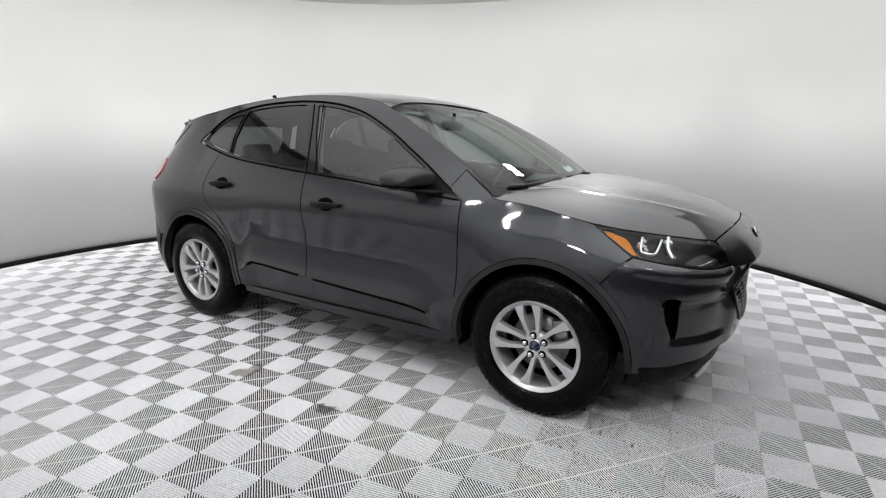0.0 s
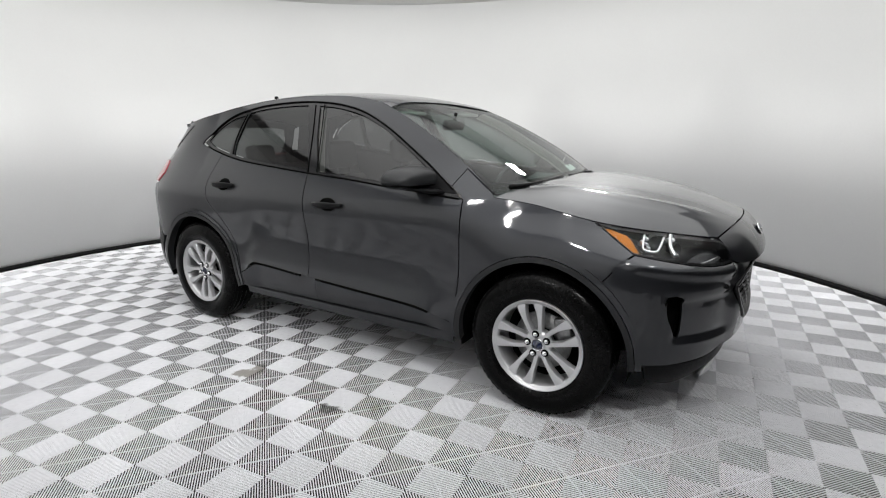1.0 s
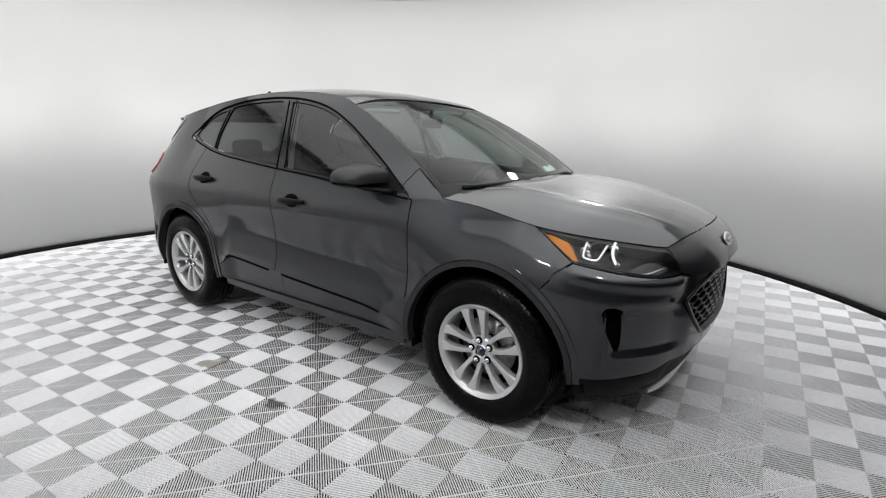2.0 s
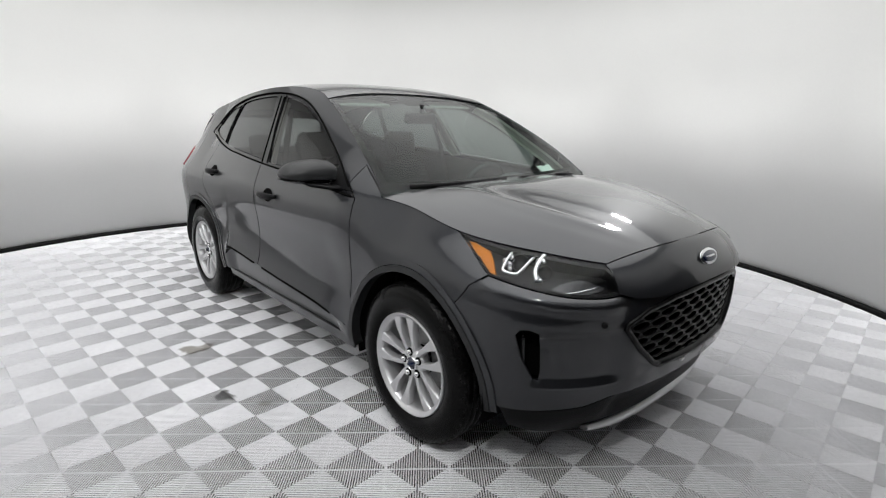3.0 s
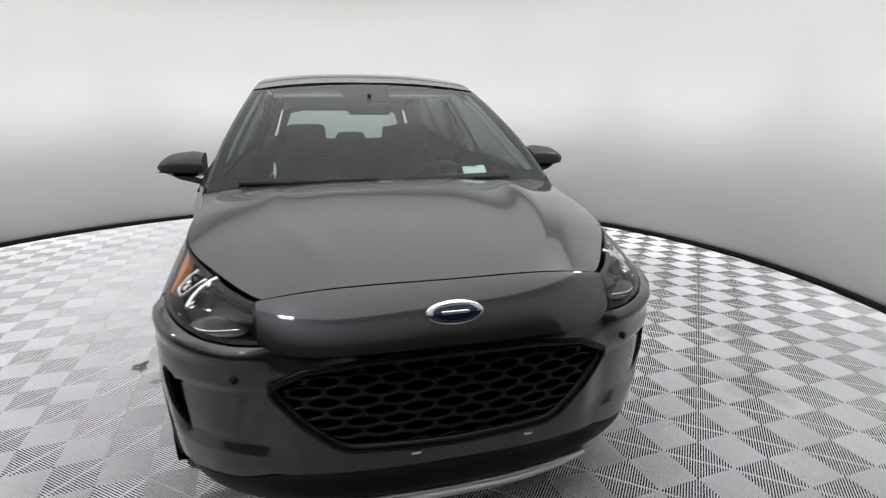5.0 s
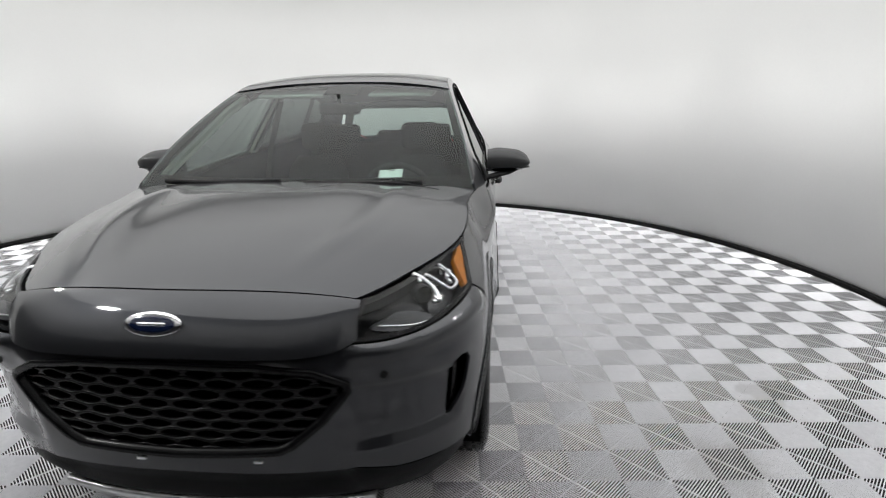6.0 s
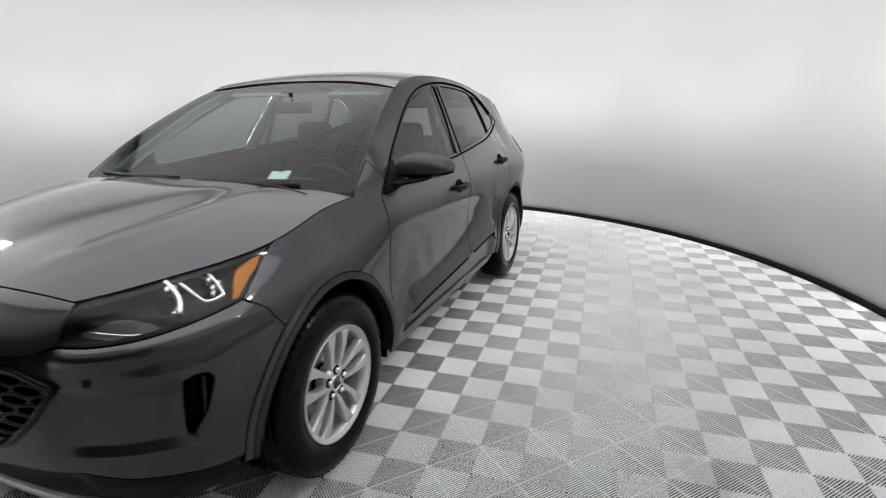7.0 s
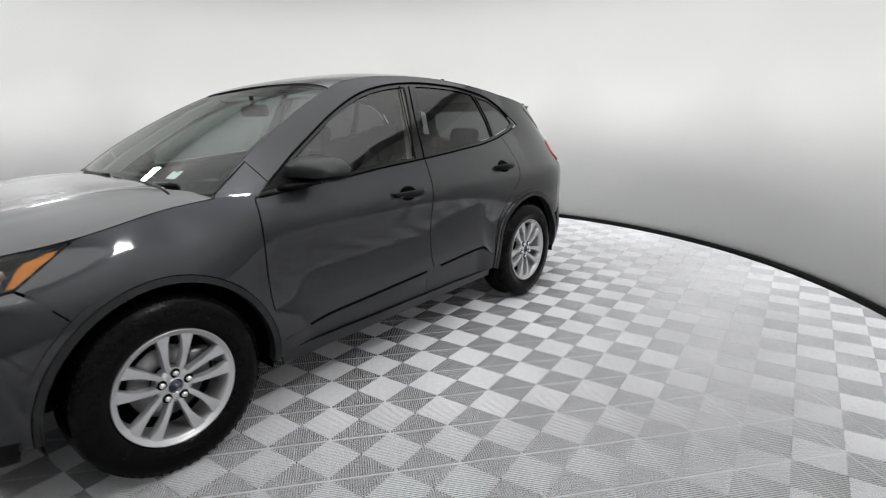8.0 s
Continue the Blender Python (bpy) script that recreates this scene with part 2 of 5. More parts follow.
def inside(pts, poly):
    """Which of the points lie in the polygon."""
    x, y = pts[:, 0], pts[:, 1]
    res = np.zeros(len(pts), bool)
    px, py = poly[:, 0], poly[:, 1]
    j = len(poly) - 1
    for i in range(len(poly)):
        cross = (py[i] > y) != (py[j] > y)
        if cross.any():
            with np.errstate(divide="ignore", invalid="ignore"):
                res ^= cross & (x < (px[j] - px[i]) * (y - py[i]) / (py[j] - py[i]) + px[i])
        j = i
    return res


def dense(poly, step):
    out = []
    for i in range(len(poly)):
        a, b = np.array(poly[i], float), np.array(poly[(i + 1) % len(poly)], float)
        k = max(1, int(math.ceil(np.linalg.norm(b - a) / step)))
        out += [a + (b - a) * j / k for j in range(k)]
    return np.array(out)


def shrink(poly, gap):
    """Move a polygon's edge inwards by gap."""
    P = np.array(poly, float)
    nxt, prv = np.roll(P, -1, 0), np.roll(P, 1, 0)
    t = nxt - prv
    t /= np.linalg.norm(t, axis=1)[:, None] + 1e-9
    area = 0.5 * np.sum(P[:, 0] * nxt[:, 1] - nxt[:, 0] * P[:, 1])
    n = np.c_[-t[:, 1], t[:, 0]] * (1 if area > 0 else -1)
    return P + n * gap


def skin(name, poly, surf, parent, mat, label="", step=0.045, holes=(), offset=0.0, gap=0.002, rim=0.012, side=1, flip=False, pull=None):
    """A panel cut by an outline in (u, v) out of the surface surf(u, v), with folded edges. side -1 mirrors it."""
    from mathutils.geometry import delaunay_2d_cdt
    outline = shrink(dense(poly, step * 0.6), gap)
    loops = [outline] + [shrink(dense(h, step * 0.5), -gap) for h in holes]
    lo, hi = outline.min(0), outline.max(0)
    gx = np.arange(lo[0] + step / 2, hi[0], step)
    gy = np.arange(lo[1] + step / 2, hi[1], step)
    G = np.array([(a + (step / 2 if j % 2 else 0), b) for j, b in enumerate(gy) for a in gx]) if len(gx) and len(gy) else np.zeros((0, 2))
    if len(G):
        ok = inside(G, outline)
        for h in loops[1:]:
            ok &= ~inside(G, h)
        G = G[ok]
        if len(G):
            allb = np.vstack(loops)
            d = np.min(np.linalg.norm(G[:, None, :] - allb[None, :, :], axis=2), axis=1)
            G = G[d > step * 0.38]
    pts = np.vstack(loops + [G])
    edges, base = [], 0
    for l in loops:
        edges += [(base + i, base + (i + 1) % len(l)) for i in range(len(l))]
        base += len(l)
    vs, _, fs, *_ = delaunay_2d_cdt([Vector(p) for p in pts], edges, [], 0, 1e-6)
    V = np.array([tuple(v) for v in vs])
    F = np.array([tuple(f) for f in fs if len(f) == 3])
    C = V[F].mean(1)
    ok = inside(C, outline)
    for h in loops[1:]:
        ok &= ~inside(C, h)
    F = F[ok]

    def at(u, v):
        p = np.array(surf(u, v), float)
        return p

    co, no = [], []
    e = 1e-3
    for u, v in V:
        p = at(u, v)
        du = at(u + e, v) - at(u - e, v)
        dv = at(u, v + e) - at(u, v - e)
        n = -np.cross(du, dv)
        n /= np.linalg.norm(n) + 1e-12
        if flip:
            n = -n
        off = offset + (pull(u, v) if pull else 0.0)
        co.append(p + n * off)
        no.append(n)
    co, no = np.array(co), np.array(no)
    if side < 0:
        co[:, 1] *= -1
        no[:, 1] *= -1
    faces = []
    for f in F:
        a, b, c = co[f]
        g = np.cross(b - a, c - a)
        faces.append(tuple(f) if g @ no[f[0]] > 0 else tuple(f[::-1]))
    normals = [tuple(n) for n in no]
    verts = [tuple(p) for p in co]
    if rim:
        count = {}
        for f in faces:
            for i in range(3):
                k = (f[i], f[(i + 1) % 3])
                count[k] = count.get(k, 0) + 1
        edge = [k for k in count if (k[1], k[0]) not in count]
        top, low = {}, {}
        for a, b in edge:
            for q in (a, b):
                if q not in top:
                    top[q] = len(verts)
                    verts.append(tuple(co[q]))
                    normals.append((0, 0, 0))
                    low[q] = len(verts)
                    verts.append(tuple(co[q] - no[q] * rim))
                    normals.append((0, 0, 0))
        for a, b in edge:
            faces.append((top[b], top[a], low[a], low[b]))
    me = bpy.data.meshes.new(name)
    me.from_pydata(verts, [], faces)
    me.validate()
    me.shade_smooth()
    if not pull:
        me.normals_split_custom_set_from_vertices(normals)
    me.materials.append(mat)
    ob = new(name, me)
    ob.parent = parent
    if label:
        ob["label"] = label
    return ob


def grid_mesh(name, rows, mat, parent, label="", thick=0.0):
    """A smooth sheet from rows of points."""
    bm = bmesh.new()
    V = [[bm.verts.new(p) for p in r] for r in rows]
    for i in range(len(V) - 1):
        for j in range(len(V[0]) - 1):
            bm.faces.new((V[i][j], V[i][j + 1], V[i + 1][j + 1], V[i + 1][j]))
    if thick:
        bm.normal_update()
        bmesh.ops.solidify(bm, geom=bm.faces[:], thickness=thick)
    ob = part(name, bm, mat, parent, label)
    if thick:
        ob.data.set_sharp_from_angle(angle=radians(40))
    return ob


# ---- the round booth ----
WALL_R, WALL_H = 4.28, RIM


def ring_wall(name, r, z0, z1, thick, mat, steps=160, start=0.0, turn=360.0):
    """A round wall, or an arc of it, from the start angle on."""
    bm = bmesh.new()
    rings = []
    whole = turn >= 360
    for k in range(steps if whole else steps + 1):
        a = radians(start + turn * k / steps)
        c, s = math.cos(a), math.sin(a)
        rings.append([bm.verts.new((AXIS[0] + q * c, AXIS[1] + q * s, z)) for q, z in ((r, z0), (r, z1), (r + thick, z1), (r + thick, z0))])
    for k in range(steps):
        a, b = rings[k], rings[(k + 1) % len(rings)]
        for j in range(4):
            bm.faces.new((a[j], b[j], b[(j + 1) % 4], a[(j + 1) % 4]))
    if not whole:
        bm.faces.new(rings[0])
        bm.faces.new(rings[-1])
    bmesh.ops.recalc_face_normals(bm, faces=bm.faces[:])
    ob = link(name, bm, mat, smooth=False)
    for p in ob.data.polygons:
        p.use_smooth = abs(p.normal.z) < 0.5
    return ob


def disc(name, r, z, thick, mat, steps=128):
    bm = bmesh.new()
    bmesh.ops.create_cone(bm, cap_ends=True, segments=steps, radius1=r, radius2=r, depth=thick,
                          matrix=Matrix.Translation((AXIS[0], AXIS[1], z - thick / 2)))
    return link(name, bm, mat, smooth=False)


# unseen wide gap and grey surroundings, added so the car's front reflects something dark
GAP_FROM, GAP_TO, GAP_H = -66.0, 32.0, 1.80
tagged(ring_wall("wall_round", WALL_R, -0.05, WALL_H, 0.12, WALL, start=GAP_TO, turn=360 + GAP_FROM - GAP_TO), "smooth white curved wall of a round photo booth", "wall", kind="structure")
tagged(ring_wall("wall_over_gap", WALL_R, GAP_H, WALL_H, 0.12, WALL, 60, GAP_FROM, GAP_TO - GAP_FROM), "unseen white wall band added over the gap, for the nose to reflect", "wall", kind="structure")
tagged(ring_wall("wall_outer", 7.4, -0.2, CEILING + 0.02, 0.12, OUTER_GREY), "unseen grey outer wall added as a dark reflection", "wall", kind="structure")
tagged(disc("floor_outer", 7.5, -0.115, 0.1, OUTER_GREY), "unseen dull grey floor added around the booth", "floor", kind="structure")
tagged(ring_wall("baseboard", WALL_R - 0.025, -0.02, 0.045, 0.022, BASE, start=GAP_TO, turn=360 + GAP_FROM - GAP_TO), "black rubber strip along the foot of the wall", "baseboard", kind="structure")
# unseen white ring, added so the glass reflects no dark band over the wall
tagged(ring_wall("wall_reflect_strip", WALL_R + 0.13, RIM - 0.02, CEILING, 0.1, WALL), "unseen white set-back strip added between wall and ceiling, for bright reflections", "wall", kind="structure")
tagged(disc("ceiling", 7.5, CEILING + 0.1, 0.1, CEIL), "plain grey ceiling above the booth", "ceiling", kind="structure")
floor = tagged(disc("floor", WALL_R + 0.2, -0.0141, 0.1, UNDER), "floor of pale grey ribbed vented plastic tiles", "floor", kind="structure")

# ---- the car's outer surface ----
FRONT, REAR = 1.35, -1.35
w_door = table([0.10, 0.20, 0.30, 0.40, 0.50, 0.60, 0.70, 0.80, 0.90, 0.97, 1.03, 1.08, 1.20, 1.30, 1.40, 1.50, 1.58, 1.66, 1.75],
               [0.80, 0.845, 0.878, 0.900, 0.903, 0.893, 0.892, 0.902, 0.912, 0.911, 0.898, 0.878, 0.825, 0.778, 0.728, 0.676, 0.632, 0.580, 0.52])
w_front = table([0.10, 0.20, 0.30, 0.50, 0.70, 0.80, 0.88, 0.95, 1.00, 1.05, 1.09, 1.15, 1.20, 1.60],
                [0.78, 0.82, 0.860, 0.885, 0.896, 0.890, 0.872, 0.845, 0.820, 0.800, 0.786, 0.758, 0.737, 0.60])
nose_x = table([0.10, 0.20, 0.26, 0.32, 0.42, 0.50, 0.70, 0.80, 0.85, 0.94, 0.972, 1.012, 1.10, 1.30],
               [2.02, 2.07, 2.13, 2.18, 2.215, 2.23, 2.238, 2.235, 2.215, 2.215, 2.10, 2.05, 1.95, 1.85])
tail_x = table([0.10, 0.30, 0.50, 0.70, 0.90, 1.05, 1.20, 1.30, 1.40, 1.50, 1.62, 1.75],
               [-2.15, -2.24, -2.31, -2.31, -2.27, -2.24, -2.17, -2.10, -2.035, -1.97, -1.89, -1.80])


def half_width(x, z):
    b = smooth01(0.8, 1.3, x)
    w = (1 - b) * w_door(z) + b * w_front(z)
    w -= 0.060 * max(0.0, (-x - 0.2) / 1.16) ** 2 * smooth01(0.95, 1.3, z) * (1 if x > -1.4 else 1.0)
    w -= 0.018 * max(0.0, (x + 0.2) / 0.9) ** 2 * smooth01(1.08, 1.3, z)
    return w


def arc_table(power_u, power_v, length, width):
    th = (np.linspace(0, 1, 600) ** 2.2) * math.pi / 2
    x = length * np.sin(th) ** (2 / power_u)
    y = width * np.maximum(np.cos(th), 0) ** (2 / power_v)
    s = np.r_[0, np.cumsum(np.hypot(np.diff(x), np.diff(y)))]
    return th, s


NU, NV = 4.1, 2.4             # roundness of the nose in plan, softer above the bumper


def nose_round(z):
    e = smooth01(0.82, 0.94, z)
    return NU - 1.5 * e, NV - 0.4 * e


RU, RV = 3.6, 2.8
TH_F, ARC_F = arc_table(NU, NV, 0.875, 0.893)
TH_R, ARC_R = arc_table(RU, RV, 0.95, 0.90)
P_NOSE, P_TAIL = FRONT + ARC_F[-1], REAR - ARC_R[-1]


def body(p, z):
    """Left flank: p runs from the tail's middle forward along the side to the nose's middle."""
    if p > FRONT:
        th = float(np.interp(p - FRONT, ARC_F, TH_F))
        nu, nv = nose_round(z)
        x = FRONT + (nose_x(z) - FRONT) * math.sin(th) ** (2 / nu)
        return (x, half_width(FRONT, z) * max(math.cos(th), 0) ** (2 / nv), z)
    if p < REAR:
        th = float(np.interp(REAR - p, ARC_R, TH_R))
        x = REAR + (tail_x(z) - REAR) * math.sin(th) ** (2 / RU)
        return (x, half_width(REAR, z) * max(math.cos(th), 0) ** (2 / RV), z)
    return (p, half_width(p, z), z)


def px(x, z):
    """p of the point at x and height z."""
    if x > FRONT:
        u = min((x - FRONT) / (nose_x(z) - FRONT), 1.0)
        return FRONT + float(np.interp(math.asin(u ** (nose_round(z)[0] / 2)), TH_F, ARC_F))
    if x < REAR:
        u = min((x - REAR) / (tail_x(z) - REAR), 1.0)
        return REAR - float(np.interp(math.asin(u ** (RU / 2)), TH_R, ARC_R))
    return x


def py(y, z, rear=False):
    """p of the point of the nose (or tail) at y and height z."""
    v = min(abs(y) / half_width(REAR if rear else FRONT, z), 1.0)
    if rear:
        return REAR - float(np.interp(math.acos(v ** (RV / 2)), TH_R, ARC_R))
    return FRONT + float(np.interp(math.acos(v ** (nose_round(z)[1] / 2)), TH_F, ARC_F))


def front(q, z):
    """The nose across both sides: q is 0 in the middle, positive to the left."""
    x, y, z = body(P_NOSE - abs(q), z)
    return (x, y if q >= 0 else -y, z)


def tail(q, z):
    x, y, z = body(P_TAIL + abs(q), z)
    return (x, y if q >= 0 else -y, z)


def sx(pts):
    return [(px(x, z), z) for x, z in pts]


def arc(cx, cz, r, a0, a1, n=28, rz=None):
    """Points round a wheel centre, angles in degrees from straight ahead."""
    return [(cx + r * math.cos(radians(a0 + (a1 - a0) * k / n)), cz + (rz or r) * math.sin(radians(a0 + (a1 - a0) * k / n))) for k in range(n + 1)]


WHEEL_X, WHEEL_Z = 1.355, 0.376
ARCH, LIP_R, CLAD = 0.432, 0.463, 0.494      # inner edge of the arch, outer edge of its cladding
car = tagged(empty("car"), "dark grey metallic compact SUV parked on the ribbed floor", "car")

# belt, window top and roof rail
belt = table([-1.44, -1.40, -1.18, -0.93, -0.57, -0.18, 0.18, 0.42, 0.68, 0.92], [1.345, 1.325, 1.268, 1.227, 1.195, 1.165, 1.141, 1.120, 1.102, 1.080])
dlo_top = table([-1.41, -1.30, -1.18, -0.97, -0.60, -0.30, -0.09, 0.10, 0.34, 0.55, 0.72, 0.92], [1.345, 1.445, 1.512, 1.566, 1.603, 1.602, 1.580, 1.537, 1.435, 1.315, 1.212, 1.080])
rail = table([-2.0, -1.8, -1.5, -1.2, -0.9, -0.6, -0.3, 0.0, 0.12, 0.24, 0.32], [1.43, 1.468, 1.530, 1.582, 1.620, 1.642, 1.645, 1.627, 1.610, 1.585, 1.553])
roof_mid = table([-2.0, -1.8, -1.5, -1.2, -0.9, -0.6, -0.3, 0.0, 0.12, 0.24, 0.32], [1.505, 1.540, 1.597, 1.640, 1.668, 1.683, 1.685, 1.668, 1.652, 1.628, 1.604])
hood_edge = table([1.08, 1.30, 1.58, 1.85, 2.075], [1.095, 1.068, 1.015, 0.972, 0.940])
hood_mid = table([1.08, 1.30, 1.58, 1.85, 2.055, 2.17], [1.142, 1.144, 1.120, 1.078, 1.028, 0.990])
screen_edge = spline([(1.075, 1.115), (0.905, 1.243), (0.675, 1.382), (0.45, 1.497), (0.31, 1.557)], 5)


def run(f, x0, x1, n=16):
    return [(x0 + (x1 - x0) * k / n, f(x0 + (x1 - x0) * k / n)) for k in range(n + 1)]


DOOR_F = spline([(0.925, 1.074), (0.925, 0.90), (0.915, 0.70), (0.895, 0.52), (0.872, 0.345)], 4)
DOOR_M = spline([(-0.205, 1.167), (-0.195, 0.95), (-0.180, 0.70), (-0.160, 0.345)], 4)
DOOR_R = spline([(-1.14, 1.259), (-1.175, 1.16), (-1.19, 1.05), (-1.15, 0.93), (-1.04, 0.825), (-0.93, 0.68), (-0.875, 0.52), (-0.845, 0.345)], 4)


# the sharp lip over the sill, from the rear wheel to the front edge of the front door
LIP = spline([(-0.868, 0.440), (-0.80, 0.475), (-0.72, 0.532), (-0.62, 0.545), (-0.168, 0.519), (0.20, 0.500), (0.58, 0.481), (0.70, 0.465), (0.79, 0.428), (0.886, 0.405)], 6)
lip_z = table([p[0] for p in LIP[::3]], [p[1] for p in LIP[::3]])


def lip_fade(x):
    return smooth01(-0.84, -0.68, x) * smooth01(0.86, 0.66, x)


def flank(p, z):
    """Doors over the lip: a hollow that swells out towards it."""
    x, y, z = body(p, z)
    d = max(z - lip_z(x), 0.0)
    return (x, y + lip_fade(x) * (0.030 * math.exp(-d / 0.11) - 0.008 * math.exp(-((d - 0.30) / 0.10) ** 2)), z)


def flank_low(p, z):
    """Doors under the lip, set back from it."""
    x, y, z = body(p, z)
    return (x, y - 0.030 * lip_fade(x), z)


for side in (1, -1):
    # front fender with the arch cut out
    fender = DOOR_F + [(0.865, 0.335)] + [p for p in arc(WHEEL_X, 0.37, CLAD - 0.015, 183, 52)] + [(1.715, 0.835), (1.778, 0.884)] \
        + spline([(1.705, 0.930), (1.635, 0.975), (1.578, 1.013)], 4) + run(hood_edge, 1.56, 1.08) + [(1.070, 1.112), (0.905, 1.230), (0.845, 1.140), (0.90, 1.100)]
    skin("front_fender", sx(fender), body, car, PAINT, side=side, step=0.04, gap=0.003)
    skin("fender_flange", sx([(1.668, 0.842), (1.698, 0.905), (1.762, 0.866), (1.742, 0.800), (1.700, 0.800)]), body, car, PAINT, side=side, step=0.03, offset=-0.006, rim=0)
    # doors
    lip_f = [p for p in LIP if p[0] > -0.160]
    lip_r = [p for p in LIP if p[0] < -0.176]
    front_up, front_low = [p for p in DOOR_F if p[1] > 0.415], [p for p in DOOR_F if p[1] < 0.395]
    mid_up, mid_low = [p for p in DOOR_M if p[1] > 0.53], [p for p in DOOR_M if p[1] < 0.51]
    rear_up, rear_low = [p for p in DOOR_R if p[1] > 0.45], [p for p in DOOR_R if p[1] < 0.43]
    fd = skin("front_door", sx(front_up + lip_f[::-1] + [(-0.168, 0.519)] + mid_up[::-1] + run(belt, -0.205, 0.92)), flank, car, PAINT, side=side, step=0.035, rim=0.042, gap=0.0034)
    skin("door_foot", sx(lip_f + front_low + mid_low[::-1] + [(-0.168, 0.519)]), flank_low, fd, PAINT, "dark grey lower door panel under the lip", side=side, step=0.035, gap=0.001)
    rd = skin("rear_door", sx(mid_up + [(-0.168, 0.519)] + lip_r[::-1] + rear_up[::-1] + run(belt, -1.14, -0.205)), flank, car, PAINT, side=side, step=0.035, rim=0.042, gap=0.0034)
    skin("door_foot", sx(lip_r + [(-0.168, 0.519)] + mid_low + rear_low[::-1]), flank_low, rd, PAINT, "dark grey lower door panel under the lip", side=side, step=0.035, gap=0.001)
    # thin black tube along the lip, standing in for the shade below it
    for owner, line in ((fd, [p for p in LIP if -0.158 < p[0] < 0.74]), (rd, [p for p in LIP if -0.74 < p[0] < -0.178])):
        bm = bmesh.new()
        sweep(bm, [(q[0], side * (q[1] - 0.005), q[2] - 0.005) for q in (flank(x, z) for x, z in line)], [0.0075 * lip_fade(x) + 0.0012 for x, z in line], 8)
        part("lip_shade_line", bm, DARK, owner, "black line laid along the door lip as the shade under it")
    # quarter panel behind the rear door, down to the tail lamp and bumper
    quarter = DOOR_R + arc(-WHEEL_X, 0.37, CLAD - 0.015, -2, 150) + [(-1.86, 0.60), (-1.93, 0.66), (-2.02, 0.74), (-2.10, 0.84), (-2.10, 0.98), (-1.86, 1.03), (-1.80, 1.10), (-1.84, 1.19)] \
        + [(-1.93, 1.20), (-1.83, 1.36), (-1.76, 1.475)] + run(rail, -1.74, -1.10, 10) + [(-1.10, 1.536), (-1.19, 1.510)] + [(-1.31, 1.440), (-1.425, 1.355), (-1.44, 1.330), (-1.41, 1.318)] + run(belt, -1.35, -1.16, 4)
    skin("quarter_panel", sx(quarter), body, car, PAINT, side=side, step=0.045)
    # roof side member from the windscreen's foot to the quarter
    frame_poly = [(1.075, 1.113)] + screen_edge[1:] + run(rail, 0.30, -1.10, 20) + [(-1.10, 1.536)] + run(dlo_top, -1.09, 0.72, 30)[:-1] + [(0.845, 1.140), (0.905, 1.230)]
    skin("roof_frame", sx(frame_poly), body, car, PAINT, side=side, step=0.035)
    # black window surround, as one band round the glass
    outer = run(dlo_top, 0.92, -1.41, 40) + [(-1.430, 1.338)] + run(belt, -1.40, 0.92, 30)
    W3 = shrink(dense(sx(outer), 0.03), 0.0)
    F_GLASS = run(lambda x: dlo_top(x) - 0.022, 0.69, -0.27, 20) + [(-0.215, 1.40), (-0.128, 1.188)] + run(lambda x: belt(x) + 0.020, -0.115, 0.62, 14)
    R_GLASS = run(lambda x: dlo_top(x) - 0.022, -0.375, -0.96, 14) + [(-0.985, 1.50), (-1.015, 1.36), (-1.005, 1.265)] + run(lambda x: belt(x) + 0.022, -0.99, -0.215, 12) + [(-0.295, 1.40)]
    Q_GLASS = [(-1.015, 1.528), (-1.08, 1.515)] + run(lambda x: dlo_top(x) - 0.024, -1.11, -1.33, 8) + [(-1.37, 1.350), (-1.345, 1.335)] + run(lambda x: belt(x) + 0.022, -1.28, -1.06, 6) + [(-1.055, 1.36)]
    skin("window_surround", W3, body, car, GLOSS_BLACK, "gloss black window surround", side=side, step=0.035, offset=-0.003,
         holes=[sx(F_GLASS), sx(R_GLASS), sx(Q_GLASS)], rim=0.02)
    skin("window_glass", sx(F_GLASS), body, fd, FRONT_GLASS, "tinted front door glass", side=side, step=0.06, offset=-0.010, rim=0)
    skin("window_glass", sx(R_GLASS), body, rd, PRIVACY, "dark tinted rear door glass", side=side, step=0.06, offset=-0.010, rim=0)
    skin("quarter_glass", sx(Q_GLASS), body, car, PRIVACY, "dark tinted quarter glass", side=side, step=0.06, offset=-0.008, rim=0)
    for name, line in (("belt_moulding", run(lambda x: belt(x) - 0.001, -1.36, 0.90, 40)), ("window_seal", run(lambda x: dlo_top(x) + 0.002, -1.36, 0.86, 50))):
        bm = bmesh.new()
        sweep(bm, [(q[0], side * (q[1] + 0.001), q[2]) for q in (body(px(x, z), z) for x, z in line)], 0.0055, 6)
        part(name, bm, DARK, car, "black rubber window line")
    for line in (((-0.207, 1.172), (-0.255, 1.40), (-0.312, 1.585)), ((-0.130, 1.172), (-0.180, 1.40), (-0.232, 1.585)), ((-1.018, 1.262), (-1.030, 1.38), (-0.995, 1.535))):
        bm = bmesh.new()
        sweep(bm, [(q[0], side * (q[1] - 0.001), q[2]) for q in (body(px(x, z), z) for x, z in spline(line, 6))], 0.0032, 6)
        part("window_seal", bm, DARK, car, "black rubber window line")
    # black wing of the rear window beside the tail pillar
    skin("rear_window_wing", sx([(-1.640, 1.462), (-1.745, 1.452), (-1.865, 1.315), (-1.845, 1.290)]), body, car, GLOSS_BLACK, "gloss black wing beside the rear window", side=side, step=0.03, offset=0.004, rim=0.01)
